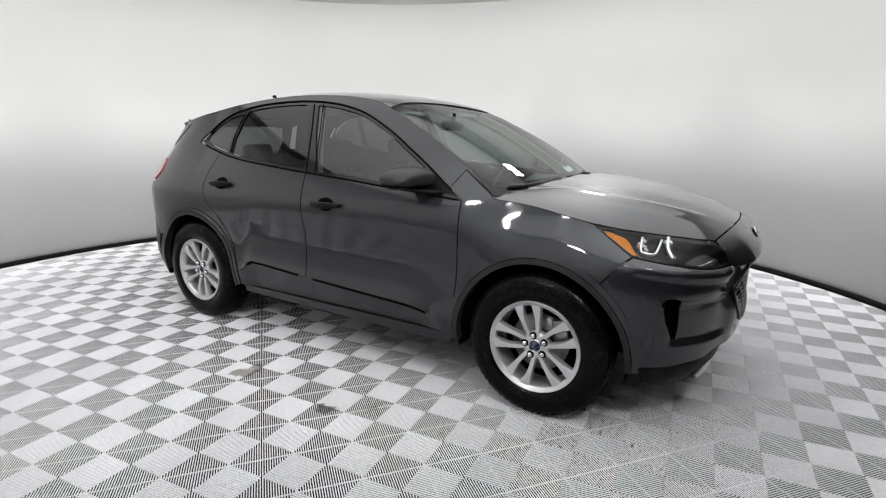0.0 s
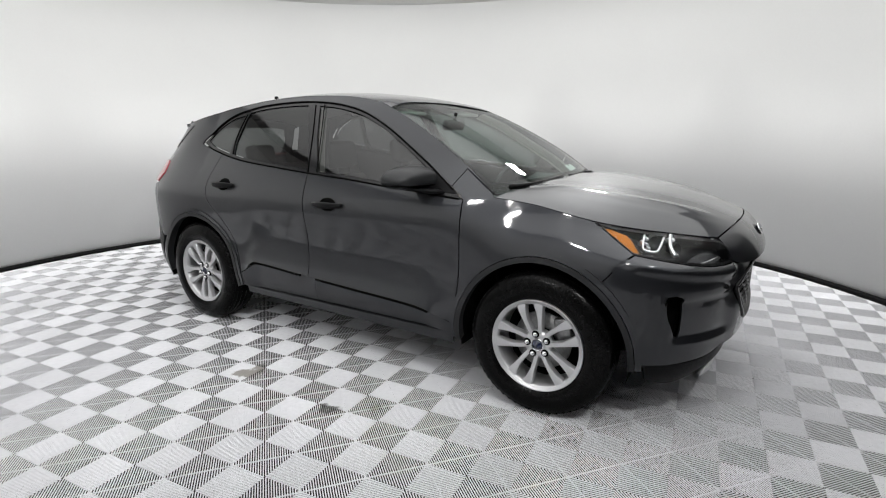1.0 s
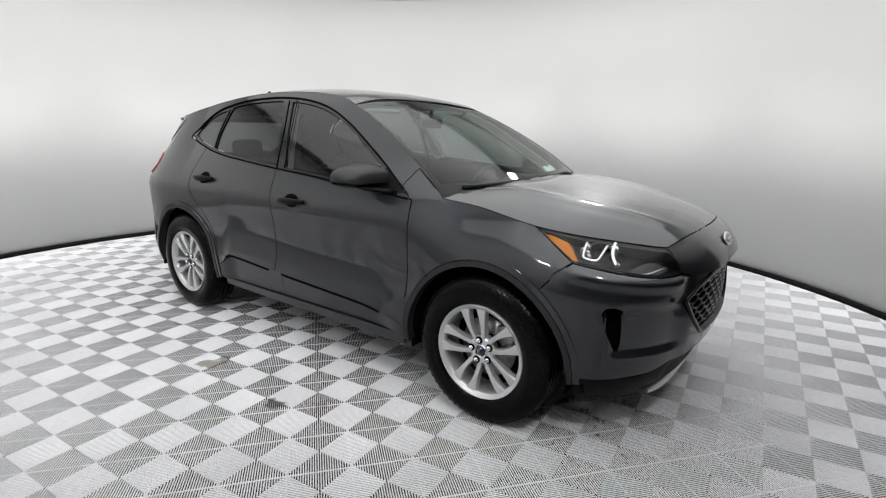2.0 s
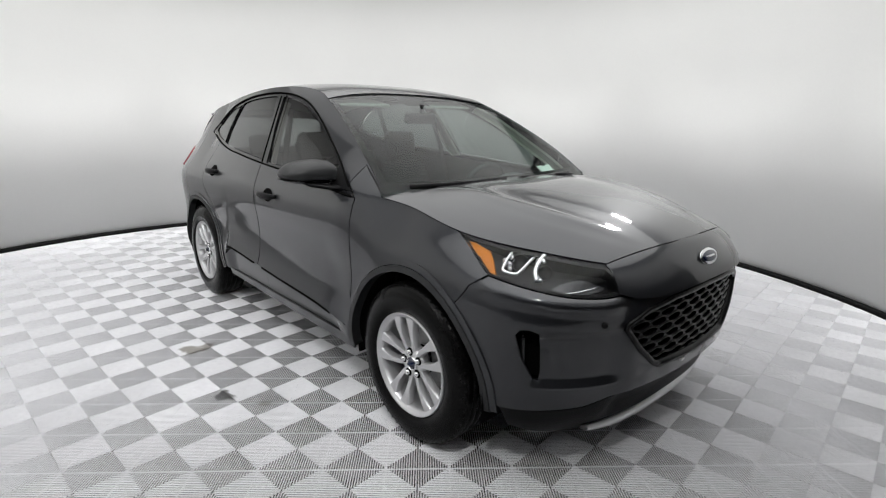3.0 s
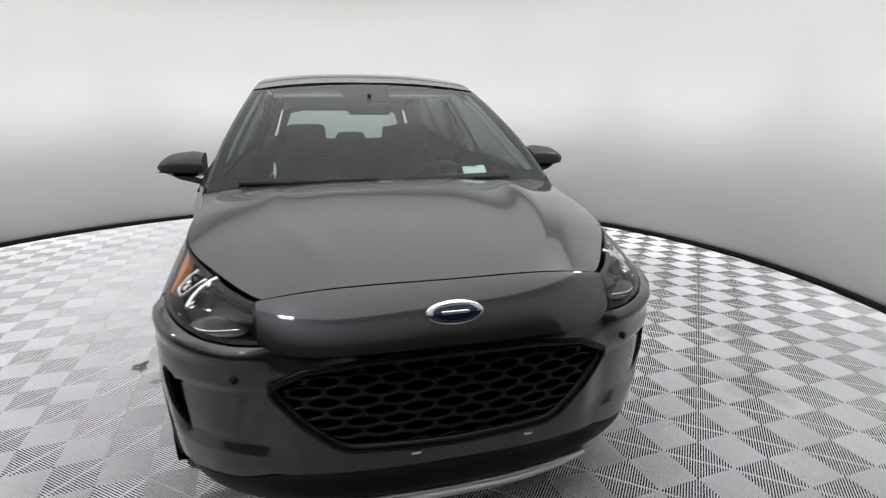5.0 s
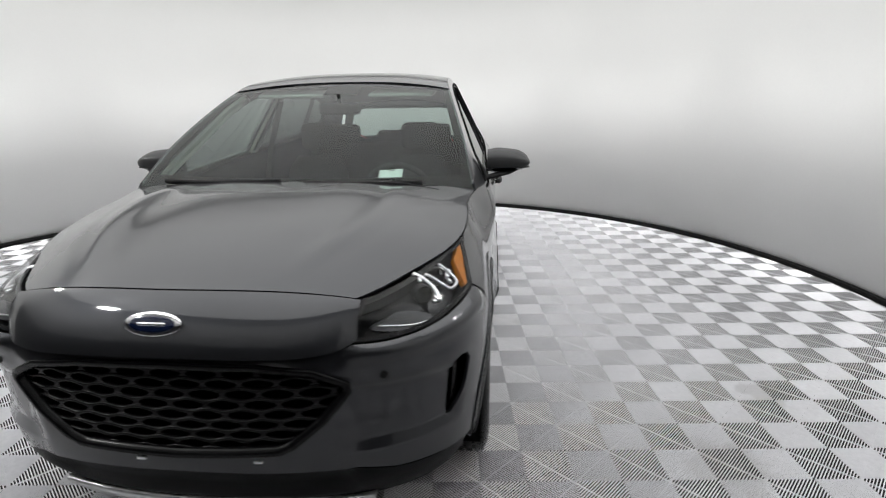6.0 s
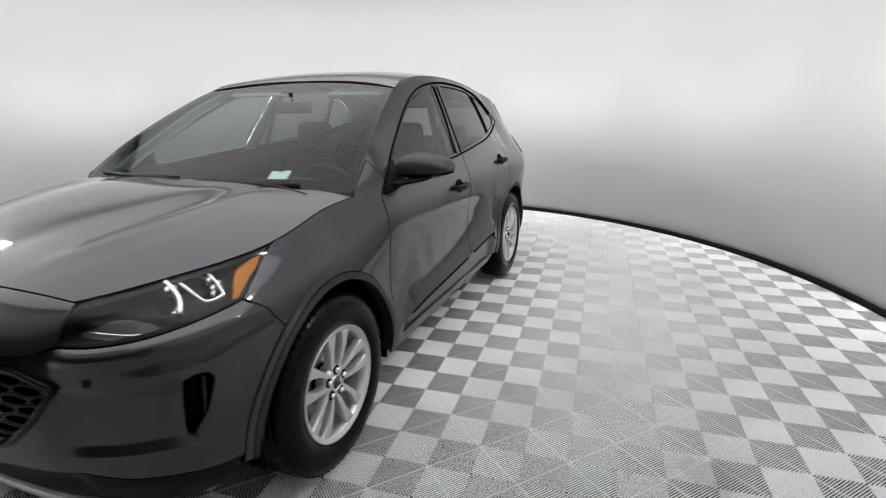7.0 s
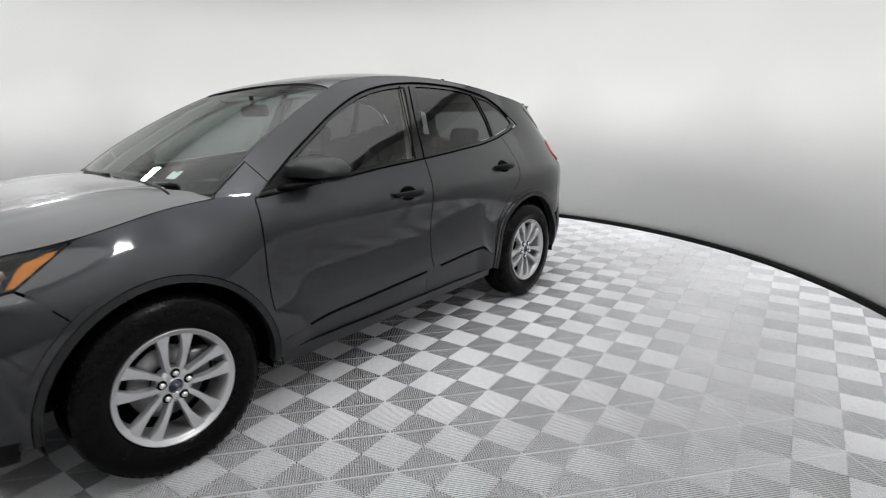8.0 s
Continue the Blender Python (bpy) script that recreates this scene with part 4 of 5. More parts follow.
for s in (1, -1):
    # head lamp: dark bowl, bright inner guides, amber corner, clear cover
    top_curve = [(px(x, hood_edge(x) - 0.004), hood_edge(x) - 0.004) for x in np.linspace(1.578, 2.072, 12)]
    inner = [(py(0.521, 0.89), 0.89), (py(0.512, 0.848), 0.848)]
    lowc = [(P_NOSE - q, z + 0.003) for q, z in spline(LAMP_LOW, 4)]
    outl = top_curve + inner + lowc + [(px(1.708, 0.928), 0.928), (px(1.638, 0.973), 0.973)]
    lamp_ob = skin("head_lamp", outl, body, car, LAMP_BLACK, "clear wraparound head lamp with amber corner", side=s, step=0.03, offset=-0.055, rim=0, gap=-0.004)
    skin("lamp_cover", outl, body, lamp_ob, LENS, "clear plastic lamp cover", side=s, step=0.03, offset=0.003, rim=0, gap=0.001)
    skin("lamp_bezel", outl, body, lamp_ob, PLASTIC, side=s, step=0.02, offset=-0.004, rim=0.05, gap=0.001,
         holes=[[tuple(p) for p in shrink(dense(outl, 0.02), 0.012)]])
    amber = [(px(x, z), z) for x, z in [(1.605, 0.990), (1.66, 0.985), (1.728, 0.964), (1.800, 0.893), (1.780, 0.895), (1.705, 0.940)]]
    skin("side_reflector", amber, body, lamp_ob, AMBER, "amber side reflector", side=s, step=0.02, offset=-0.010, rim=0.02, gap=0.001)
    for pts, r in (([(1.805, 0.962), (1.812, 0.915), (1.822, 0.902), (1.860, 0.896), (1.876, 0.904), (1.884, 0.952)], 0.0038),
                   ([(1.905, 0.955), (1.918, 0.915), (1.945, 0.880)], 0.0062),
                   ([(1.898, 0.948), (1.916, 0.944), (1.926, 0.935)], 0.0042),
                   ([(2.100, 0.862), (2.05, 0.847), (1.985, 0.850), (1.930, 0.862)], 0.0022)):
        bm = bmesh.new()
        path = []
        for x, z in spline(pts, 4):
            p = np.array(body(px(x, z), z))
            path.append((p[0] - 0.012, (p[1] - 0.018) * s, z))
        sweep(bm, path, r * 1.4, 8)
        part("light_guide", bm, LAMP_CHROME, lamp_ob, "bright chrome light guide")
    # small stepped reflectors inside
    for x, z, hx, hz in ((1.822, 0.940, 0.013, 0.010), (1.806, 0.926, 0.009, 0.013), (1.826, 0.922, 0.012, 0.007), (1.838, 0.908, 0.010, 0.007), (1.906, 0.938, 0.012, 0.009),
                         (1.938, 0.890, 0.013, 0.008), (1.952, 0.882, 0.009, 0.006)):
        p = np.array(body(px(x, z), z))
        bm = bmesh.new()
        add_box(bm, 0, 0, 0, 2 * hx, 0.012, 2 * hz, 0.003, m=Matrix.Rotation(s * 0.5, 4, "Z") @ Matrix.Rotation(0.25, 4, "Y"))
        ob = part("stepped_reflector", bm, LAMP_CHROME, lamp_ob, "small chrome reflector")
        ob.location = (p[0] - 0.018, (p[1] - 0.028) * s, z)
    for x, z, r in ((1.86, 0.925, 0.030), (1.955, 0.900, 0.026)):
        p = np.array(body(px(x, z), z))
        bm = bmesh.new()
        lathe(bm, [(0.001, -0.020), (r * 0.6, -0.016), (r * 0.9, -0.004), (r, 0.006), (r * 1.12, 0.006), (r * 1.12, -0.03)], 24)
        ob = part("projector", bm, LAMP_BLACK, lamp_ob, "round black projector")
        ob.matrix_world = pose(p[0] - 0.030, (p[1] - 0.040) * s, z, 0, 0, -90 - 0) @ pose(0, 0, 0, 0, 0, 35 * s)
    bowl = [(px(x, z), z) for x, z in spline([(1.995, 0.862), (2.020, 0.890), (2.055, 0.898), (2.090, 0.880), (2.115, 0.860), (2.060, 0.850)], 4, True)]
    skin("turn_reflector", bowl, body, lamp_ob, LAMP_GREY, "grey reflector bowl", side=s, step=0.02, offset=-0.018, rim=0.02, gap=0.0)

# ---- wheels ----
def build_wheel():
    w = empty("wheel")
    bm = bmesh.new()
    prof = [(0.240, -0.085), (0.250, -0.106), (0.285, -0.114), (0.325, -0.108), (0.350, -0.092), (0.359, -0.078), (0.361, -0.060)]
    groove = []
    for y0 in (-0.047, -0.010, 0.027):
        groove += [(0.3615, y0 - 0.010), (0.3540, y0 - 0.008), (0.3540, y0), (0.362, y0 + 0.002), (0.362, y0 + 0.02)]
    prof += groove + [(0.361, 0.065), (0.350, 0.092), (0.325, 0.108), (0.285, 0.114), (0.250, 0.106), (0.240, 0.085)]
    lathe(bm, [(0.236 + (r - 0.240) * 1.123, o) for r, o in prof], 72)
    bmesh.ops.recalc_face_normals(bm, faces=bm.faces[:])
    part("tyre", bm, RUBBER, w, "black all-season tyre")
    bm = bmesh.new()
    for k in range(60):
        a = 2 * math.pi * k / 60
        for y0 in (-0.083, 0.075):
            m = Matrix.Rotation(a, 4, "Y") @ Matrix.Translation((0.3630, y0 + 0.004, 0)) @ Matrix.Rotation(0.35, 4, "X")
            add_box(bm, 0, 0, 0, 0.0044, 0.020, 0.026, m=m)
    tagged(part("tread_pattern", bm, RUBBER, w, smooth=False), kind="stuff")
    # the outer side is -y here
    bm = bmesh.new()
    lathe(bm, [(0.205, 0.085), (0.212, 0.0), (0.212, -0.060), (0.215, -0.090), (0.221, -0.097), (0.234, -0.100), (0.237, -0.107), (0.240, -0.104), (0.240, -0.092), (0.231, -0.080), (0.226, 0.085)], 72)
    bmesh.ops.recalc_face_normals(bm, faces=bm.faces[:])
    part("rim", bm, ALLOY, w, "silver alloy rim")
    bm = bmesh.new()
    for k in range(5):
        base = 90 + 72 * k
        for sgn in (-1, 1):
            # spokes leave the hub close together and spread to the rim
            a0, a1 = radians(base + sgn * 21), radians(base + sgn * 12.0)
            sec = []
            for f in (0.0, 0.25, 0.5, 0.75, 1.0):
                r = 0.050 + (0.220 - 0.050) * f
                a = a0 + (a1 - a0) * f
                half = 0.0112 + 0.0030 * f + 0.015 * max(0, f - 0.6) / 0.4
                yf = -0.076 - 0.020 * math.sin(min(f * 1.1, 1) * 1.57) + 0.002 * f
                d = Vector((math.cos(a), 0, math.sin(a)))
                t = Vector((-math.sin(a), 0, math.cos(a)))
                sec.append([d * r + t * (u * half) + Vector((0, y, 0)) for u, y in ((-1.0, yf + 0.007), (-0.84, yf), (0.0, yf - 0.001), (0.84, yf), (1.0, yf + 0.007), (0.95, yf + 0.036), (-0.95, yf + 0.036))])
            vs = [[bm.verts.new(p) for p in q] for q in sec]
            for p, q in zip(vs, vs[1:]):
                for j in range(7):
                    bm.faces.new((p[j], p[(j + 1) % 7], q[(j + 1) % 7], q[j]))
    bmesh.ops.recalc_face_normals(bm, faces=bm.faces[:])
    part("spokes", bm, ALLOY, w, "ten paired silver spokes").data.set_sharp_from_angle(angle=radians(28))
    bm = bmesh.new()
    lathe(bm, [(0.001, -0.072), (0.030, -0.072), (0.034, -0.078), (0.056, -0.080), (0.070, -0.074), (0.074, -0.060), (0.074, -0.03), (0.001, -0.03)], 40)
    bmesh.ops.recalc_face_normals(bm, faces=bm.faces[:])
    part("hub", bm, ALLOY, w)
    bm = bmesh.new()
    lathe(bm, [(0.001, -0.104), (0.018, -0.087), (0.027, -0.083), (0.029, -0.072)], 32)
    bmesh.ops.recalc_face_normals(bm, faces=bm.faces[:])
    part("centre_cap", bm, BLUE, w, "dark blue wheel centre cap")
    bm = bmesh.new()
    lathe(bm, [(0.0285, -0.080), (0.030, -0.0855), (0.033, -0.0850), (0.034, -0.078)], 32)
    part("cap_ring", bm, CHROME, w)
    for k in range(5):
        a = radians(90 + 72 * k)
        bm = bmesh.new()
        lathe(bm, [(0.0001, -0.096), (0.0095, -0.095), (0.0125, -0.087), (0.013, -0.070)], 12)
        bmesh.ops.recalc_face_normals(bm, faces=bm.faces[:])
        ob = part("lug_nut", bm, CHROME, w, "chrome lug nut")
        # raised dark ring that paints the shade of a sunk well round the nut
        ring = bmesh.new()
        lathe(ring, [(0.010, -0.0828), (0.0185, -0.0828), (0.0195, -0.0790), (0.010, -0.0790)], 16)
        bmesh.ops.recalc_face_normals(ring, faces=ring.faces[:])
        part("lug_shade_ring", ring, DARK, ob)
        ob.location = (0.0545 * math.cos(a), 0, 0.0545 * math.sin(a))
    bm = bmesh.new()
    lathe(bm, [(0.07, -0.010), (0.150, -0.010), (0.152, 0.004), (0.150, 0.014), (0.07, 0.014)], 48)
    part("brake_disc", bm, STEEL, w, "grey steel brake disc")
    bm = bmesh.new()
    lathe(bm, [(0.001, 0.03), (0.208, 0.03)], 48)
    part("wheel_back", bm, DARK, w)
    bm = bmesh.new()
    add_box(bm, 0.125, -0.005, 0.055, 0.085, 0.055, 0.12, 0.012)
    part("brake_caliper", bm, STEEL, w, "grey brake caliper")
    return w


wheel = build_wheel()
wheel.parent = car
TRACK = 0.782
wheel.matrix_basis = pose(WHEEL_X, -TRACK, WHEEL_Z) @ pose(0, 0, 0, 0, -12, 0)
for i, (x, y, turn, spin) in enumerate(((WHEEL_X, TRACK, 180, 6), (-WHEEL_X, -TRACK, 0, 36), (-WHEEL_X, TRACK, 180, -30))):
    copy_thing(wheel, pose(x, y, WHEEL_Z, 0, 0, turn) @ pose(0, 0, 0, 0, spin, 0))

# wheel housings and the belly pan
for x in (WHEEL_X, -WHEEL_X):
    for s in (1, -1):
        bm = bmesh.new()
        prev = None
        for a in range(-12, 193, 6):
            c, q = math.cos(radians(a)), math.sin(radians(a))
            r = ARCH + 0.012
            row = [bm.verts.new((x + r * c, s * y, 0.37 + r * q)) for y in (0.45, 0.70, 0.865)]
            if prev:
                for j in range(2):
                    bm.faces.new((prev[j], prev[j + 1], row[j + 1], row[j]))
            prev = row
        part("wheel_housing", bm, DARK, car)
bm = bmesh.new()
add_box(bm, 0, 0, 0.29, 1.66, 1.40, 0.10, 0.02)
add_box(bm, 0, 0, 0.33, 4.1, 0.92, 0.14, 0.02)
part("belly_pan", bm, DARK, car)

# ---- mirrors, handles, wipers ----
for s in (1, -1):
    # a painted-black shell over a slightly smaller foot, parted by a seam
    def mirror_shell(bm, size, low, high):
        n, m = 18, 28
        rings = []
        for i in range(n):
            f = i / (n - 1)
            y = 0.866 + 0.222 * f
            end = math.sqrt(max(1 - (max(f - 0.66, 0) / 0.345) ** 2, 0.0)) * (0.86 + 0.14 * smooth01(0.0, 0.25, f))
            top, foot = 1.248 - 0.030 * f ** 2, 1.116 + 0.012 * f
            cz, hz = 0.5 * (top + foot), 0.5 * (top - foot) * end * size
            cxx, hx = 0.672 - 0.060 * f, 0.100 * (0.55 + 0.45 * end) * size
            ring = []
            for k in range(m):
                a = 2 * math.pi * k / m
                ca, sa = math.cos(a), math.sin(a)
                x = cxx + hx * math.copysign(abs(ca) ** (0.30 if ca < 0 else 0.80), ca) * (0.66 if ca < 0 else 1.0)
                z = cz + hz * math.copysign(abs(sa) ** 0.50, sa) * (1 - (0.30 if sa > 0 else 0.10) * max(ca, 0.0))
                ring.append(bm.verts.new((x, s * y, min(max(z, low), high))))
            rings.append(ring)
        for i in range(n - 1):
            for k in range(m):
                bm.faces.new((rings[i][k], rings[i][(k + 1) % m], rings[i + 1][(k + 1) % m], rings[i + 1][k]))
        bm.faces.new(rings[0])
        bm.faces.new(rings[-1])
        bmesh.ops.recalc_face_normals(bm, faces=bm.faces[:])

    bm = bmesh.new()
    mirror_shell(bm, 1.0, 1.150, 1.30)
    mirror = part("door_mirror", bm, CLADDING, car, "charcoal plastic door mirror housing")
    mirror.data.set_sharp_from_angle(angle=radians(50))
    bm = bmesh.new()
    mirror_shell(bm, 0.96, 1.10, 1.1485)
    part("mirror_foot", bm, GLOSS_BLACK, mirror, "gloss black lower mirror shell").data.set_sharp_from_angle(angle=radians(50))
    bm = bmesh.new()
    add_box(bm, 0.590, s * 0.965, 1.186, 0.010, 0.110, 0.070, 0.005)
    part("mirror_glass", bm, CHROME, mirror, "silvered mirror glass")
    bm = bmesh.new()
    pts = [(0.80, s * 0.845, 1.108), (0.765, s * 0.885, 1.112), (0.725, s * 0.93, 1.120), (0.705, s * 0.975, 1.126), (0.69, s * 1.02, 1.140)]
    sweep(bm, pts, [0.020, 0.024, 0.026, 0.022, 0.012], 10, flat=0.55)
    part("mirror_arm", bm, PLASTIC, mirror)
    skin("mirror_base", sx([(0.895, 1.103), (0.70, 1.118), (0.695, 1.222), (0.76, 1.196)]), body, mirror, PLASTIC, side=s, step=0.04, offset=0.004)
    # handles, each over a flat dark oval that paints the shade of its recess
    for hx, hz in ((0.015, 0.992), (-0.990, 1.058)):
        hold = skin("handle_shade", [(hx + 0.066 * math.cos(a), hz + 0.040 * math.sin(a)) for a in np.linspace(0, 2 * math.pi, 25)[:-1]], body, car, DARK, "flat dark oval behind a door handle, as the shade of its recess", side=s, step=0.03, offset=0.0015, rim=0, gap=0)
        bm = bmesh.new()
        rings = []
        for i in range(13):
            f = i / 12
            x = hx + 0.118 - 0.236 * f
            y = body(x, hz)[1] + 0.012 + 0.026 * math.sin(math.pi * f) ** 0.6
            h = 0.011 + 0.009 * math.sin(math.pi * f) ** 0.7
            tk = 0.010
            rings.append([bm.verts.new((x, s * (y + a * tk), hz + b * h + 0.005 * (0.5 - f))) for a, b in ((-1, -0.8), (0.3, -1), (1, -0.45), (1, 0.45), (0.3, 1), (-1, 0.8))])
        for p, q in zip(rings, rings[1:]):
            for j in range(6):
                bm.faces.new((p[j], p[(j + 1) % 6], q[(j + 1) % 6], q[j]))
        bm.faces.new(rings[0])
        bm.faces.new(rings[-1])
        bmesh.ops.recalc_face_normals(bm, faces=bm.faces[:])
        part("door_handle", bm, PLASTIC, car, "black door pull handle")
for y0, y1, hub_y in ((-0.66, -0.06, -0.60), (0.05, 0.58, 0.05)):
    bm = bmesh.new()
    pts = []
    for k in range(9):
        f = k / 8
        y = y0 + (y1 - y0) * f
        p = screen(y / 0.74, 0.045 + 0.03 * f if y0 < 0 else 0.065 - 0.02 * f)
        pts.append((p[0] + 0.006, y, p[2] + 0.010))
    sweep(bm, pts, 0.009, 6, flat=1.4)
    ob = part("wiper_blade", bm, PLASTIC, car, "black windscreen wiper blade")
    bm = bmesh.new()
    a = Vector(pts[5])
    b = Vector((1.19, y1 + 0.08, 1.105))
    sweep(bm, [b, (a + b) / 2 + Vector((0, 0, 0.012)), a + Vector((0, 0, 0.008))], [0.010, 0.008, 0.005], 6)
    part("wiper_arm", bm, PLASTIC, ob)
# cowl under the wipers
rows = []
for j in range(4):
    r = []
    for k in range(33):
        t = -1 + 2 * k / 32
        a = np.array(screen(t, 0.02))
        b = np.array((1.08 + 0.11 * (1 - t * t) + 0.075, 0.79 * t, 1.074 + 0.028 * (1 - abs(t) ** 2.4)))
        f = j / 3
        p = a * (1 - f) + b * f
        r.append((p[0], p[1], p[2] - 0.012 * math.sin(math.pi * f) - 0.004))
    rows.append(r)
grid_mesh("cowl", rows, PLASTIC, car, "black plastic cowl")

# ---- cabin ----
def build_seat():
    st = empty("seat")
    bm = bmesh.new()
    add_box(bm, 0, 0, 0.50, 0.52, 0.52, 0.16, 0.05, 3)
    part("seat_cushion", bm, FABRIC, st, "dark fabric seat cushion")
    bm = bmesh.new()
    rings = []
    for i in range(12):
        f = i / 11
        z = 0.52 + 0.60 * f
        half = (0.255 - 0.04 * f) * (1 - max(0, f - 0.85) / 0.15 * 0.25)
        x = -0.22 - 0.21 * f
        d = 0.075 - 0.025 * f
        ring = []
        for k in range(16):
            a = 2 * math.pi * k / 16
            ring.append(bm.verts.new((x + d * math.copysign(abs(math.cos(a)) ** 0.6, math.cos(a)), half * math.copysign(abs(math.sin(a)) ** 0.6, math.sin(a)), z)))
        rings.append(ring)
    for p, q in zip(rings, rings[1:]):
        for k in range(16):
            bm.faces.new((p[k], p[(k + 1) % 16], q[(k + 1) % 16], q[k]))
    bm.faces.new(rings[0])
    bm.faces.new(rings[-1])
    bmesh.ops.recalc_face_normals(bm, faces=bm.faces[:])
    part("seat_backrest", bm, FABRIC, st, "dark fabric seat backrest")
    bm = bmesh.new()
    add_box(bm, -0.47, 0, 1.255, 0.10, 0.27, 0.19, 0.045, 3, m=Matrix.Rotation(-0.15, 4, "Y"))
    part("headrest", bm, FABRIC, st, "dark fabric headrest")
    for y in (-0.06, 0.06):
        bm = bmesh.new()
        sweep(bm, [(-0.435, y, 1.08), (-0.462, y, 1.20)], 0.006, 6)
        part("headrest_post", bm, DASH, st)
    return st


seat = build_seat()
seat.parent = car
seat.matrix_basis = pose(0.12, 0.37, 0.0)
copy_thing(seat, pose(0.12, -0.37, 0.0))
bm = bmesh.new()
add_box(bm, -0.72, 0, 0.52, 0.50, 1.28, 0.16, 0.05, 3)
add_box(bm, -1.04, 0, 0.86, 0.14, 1.26, 0.62, 0.05, 3, m=Matrix.Rotation(-0.30, 4, "Y"))
bench = part("rear_bench", bm, FABRIC, car, "dark fabric rear bench seat")
for y in (-0.40, 0.0, 0.40):
    bm = bmesh.new()
    add_box(bm, -1.165, y, 1.225 - (0.05 if y == 0 else 0), 0.09, 0.25, 0.17, 0.04, 3, m=Matrix.Rotation(-0.2, 4, "Y"))
    part("headrest", bm, FABRIC, bench)
# dashboard and steering wheel
rows = []
for j in range(9):
    f = j / 8
    r = []
    for k in range(25):
        t = -1 + 2 * k / 24
        x = 1.10 + 0.08 * (1 - t * t) - 0.52 * f
        z = 1.045 + 0.030 * math.sin(math.pi * min(f * 1.3, 1)) - 0.30 * max(0, f - 0.72) / 0.28 + 0.045 * math.exp(-((t * 0.74 - 0.37) / 0.16) ** 2) * smooth01(0.3, 0.7, f)
        r.append((x, 0.76 * t * (1 - 0.02 * f), z))
    rows.append(r)
grid_mesh("dashboard", rows, DASH, car, "black soft dashboard", thick=-0.02)
bm = bmesh.new()
pts = [(0.0, 0.188 * math.cos(a), 0.188 * math.sin(a)) for a in np.linspace(0, 2 * math.pi, 33)]
sweep(bm, pts, 0.016, 8)
add_box(bm, 0.03, 0, 0, 0.05, 0.15, 0.13, 0.02)
add_box(bm, 0.02, 0, 0, 0.02, 0.36, 0.035, 0.008)
add_box(bm, 0.02, 0, -0.09, 0.02, 0.04, 0.16, 0.008)
ob = part("steering_wheel", bm, DASH, car, "black steering wheel")
ob.matrix_world = pose(0.56, 0.37, 0.985, 0, 24, 0)
# inner mirror
bm = bmesh.new()
add_box(bm, 0, 0, 0, 0.045, 0.245, 0.068, 0.018, 3)
inner_mirror = part("inner_mirror", bm, PLASTIC, car, "black interior rear-view mirror")
inner_mirror.matrix_world = pose(0.36, 0.0, 1.452, 0, 12, 0)
bm = bmesh.new()
sweep(bm, [(0.0, 0, 0.02), (0.0, 0, 0.085)], 0.012, 8)
part("mirror_stem", bm, PLASTIC, inner_mirror)
# sun visors folded up under the head of the windscreen
for s in (1, -1):
    bm = bmesh.new()
    add_box(bm, 0, 0, 0, 0.17, 0.40, 0.022, 0.009, 3)
    ob = part("sun_visor", bm, LINER, car, "pale folded sun visor")
    ob.matrix_world = pose(0.165, s * 0.345, 1.542, 0, 12, s * -6)
# headliner, floor and inner side trim
rows = []
for i in range(13):
    f = i / 12
    xe = 0.16 - 1.90 * f
    r = []
    for k in range(17):
        t = -1 + 2 * k / 16
        ye = body(px(xe, rail(xe)), rail(xe))[1] - 0.045
        r.append((xe - 0.06 * (1 - t * t) * (1 - f), ye * t, rail(xe) - 0.035 + (roof_mid(xe) - rail(xe)) * (1 - abs(t) ** 2.6)))
    rows.append(r)
grid_mesh("headliner", rows, LINER, car, "pale fabric headliner")
bm = bmesh.new()
add_box(bm, -0.575, 0, 0.36, 2.65, 1.5, 0.05, 0.01)
add_box(bm, -1.70, 0, 0.70, 0.9, 1.25, 0.06, 0.02)
part("cabin_floor", bm, DASH, car)
bm = bmesh.new()
add_box(bm, 0.25, 0, 0.58, 0.95, 0.22, 0.36, 0.04)
part("centre_console", bm, DASH, car, "black centre console")
for s in (1, -1):
    trim = run(belt, -1.30, 0.90, 16) + [(0.90, 0.40), (-0.80, 0.40), (-0.95, 0.75), (-1.30, 0.90)]
    skin("inner_trim", sx(trim), body, car, DASH, side=s, step=0.12, offset=-0.055, rim=0)
    cargo = [(-1.32, 1.30), (-1.32, 0.86), (-1.95, 0.86), (-2.05, 0.95), (-2.05, 1.15), (-1.85, 1.24)]
    skin("cargo_trim", sx(cargo), body, car, DASH, side=s, step=0.1, offset=-0.060, rim=0)
    pil = [(-0.20, 1.172), (-0.105, 1.178), (-0.185, 1.40), (-0.235, 1.56), (-0.345, 1.57), (-0.285, 1.40)]
    skin("pillar_trim", sx(pil), body, car, PILLAR, "pale beige centre pillar trim", side=s, step=0.06, offset=-0.030, rim=0.02)
    ap = [(1.00, 1.10), (0.84, 1.225), (0.45, 1.475), (0.27, 1.555), (0.20, 1.525), (0.40, 1.43), (0.75, 1.20), (0.88, 1.09)]
    skin("pillar_trim", sx(ap), body, car, PILLAR, "pale beige front pillar trim", side=s, step=0.06, offset=-0.028, rim=0.02)
    bm = bmesh.new()
    sweep(bm, [(-0.24, s * 0.60, 1.50), (-0.20, s * 0.68, 1.20), (-0.15, s * 0.72, 0.9)], 0.022, 6, flat=0.15)
    part("seat_belt", bm, FABRIC, car, "grey seat belt webbing")
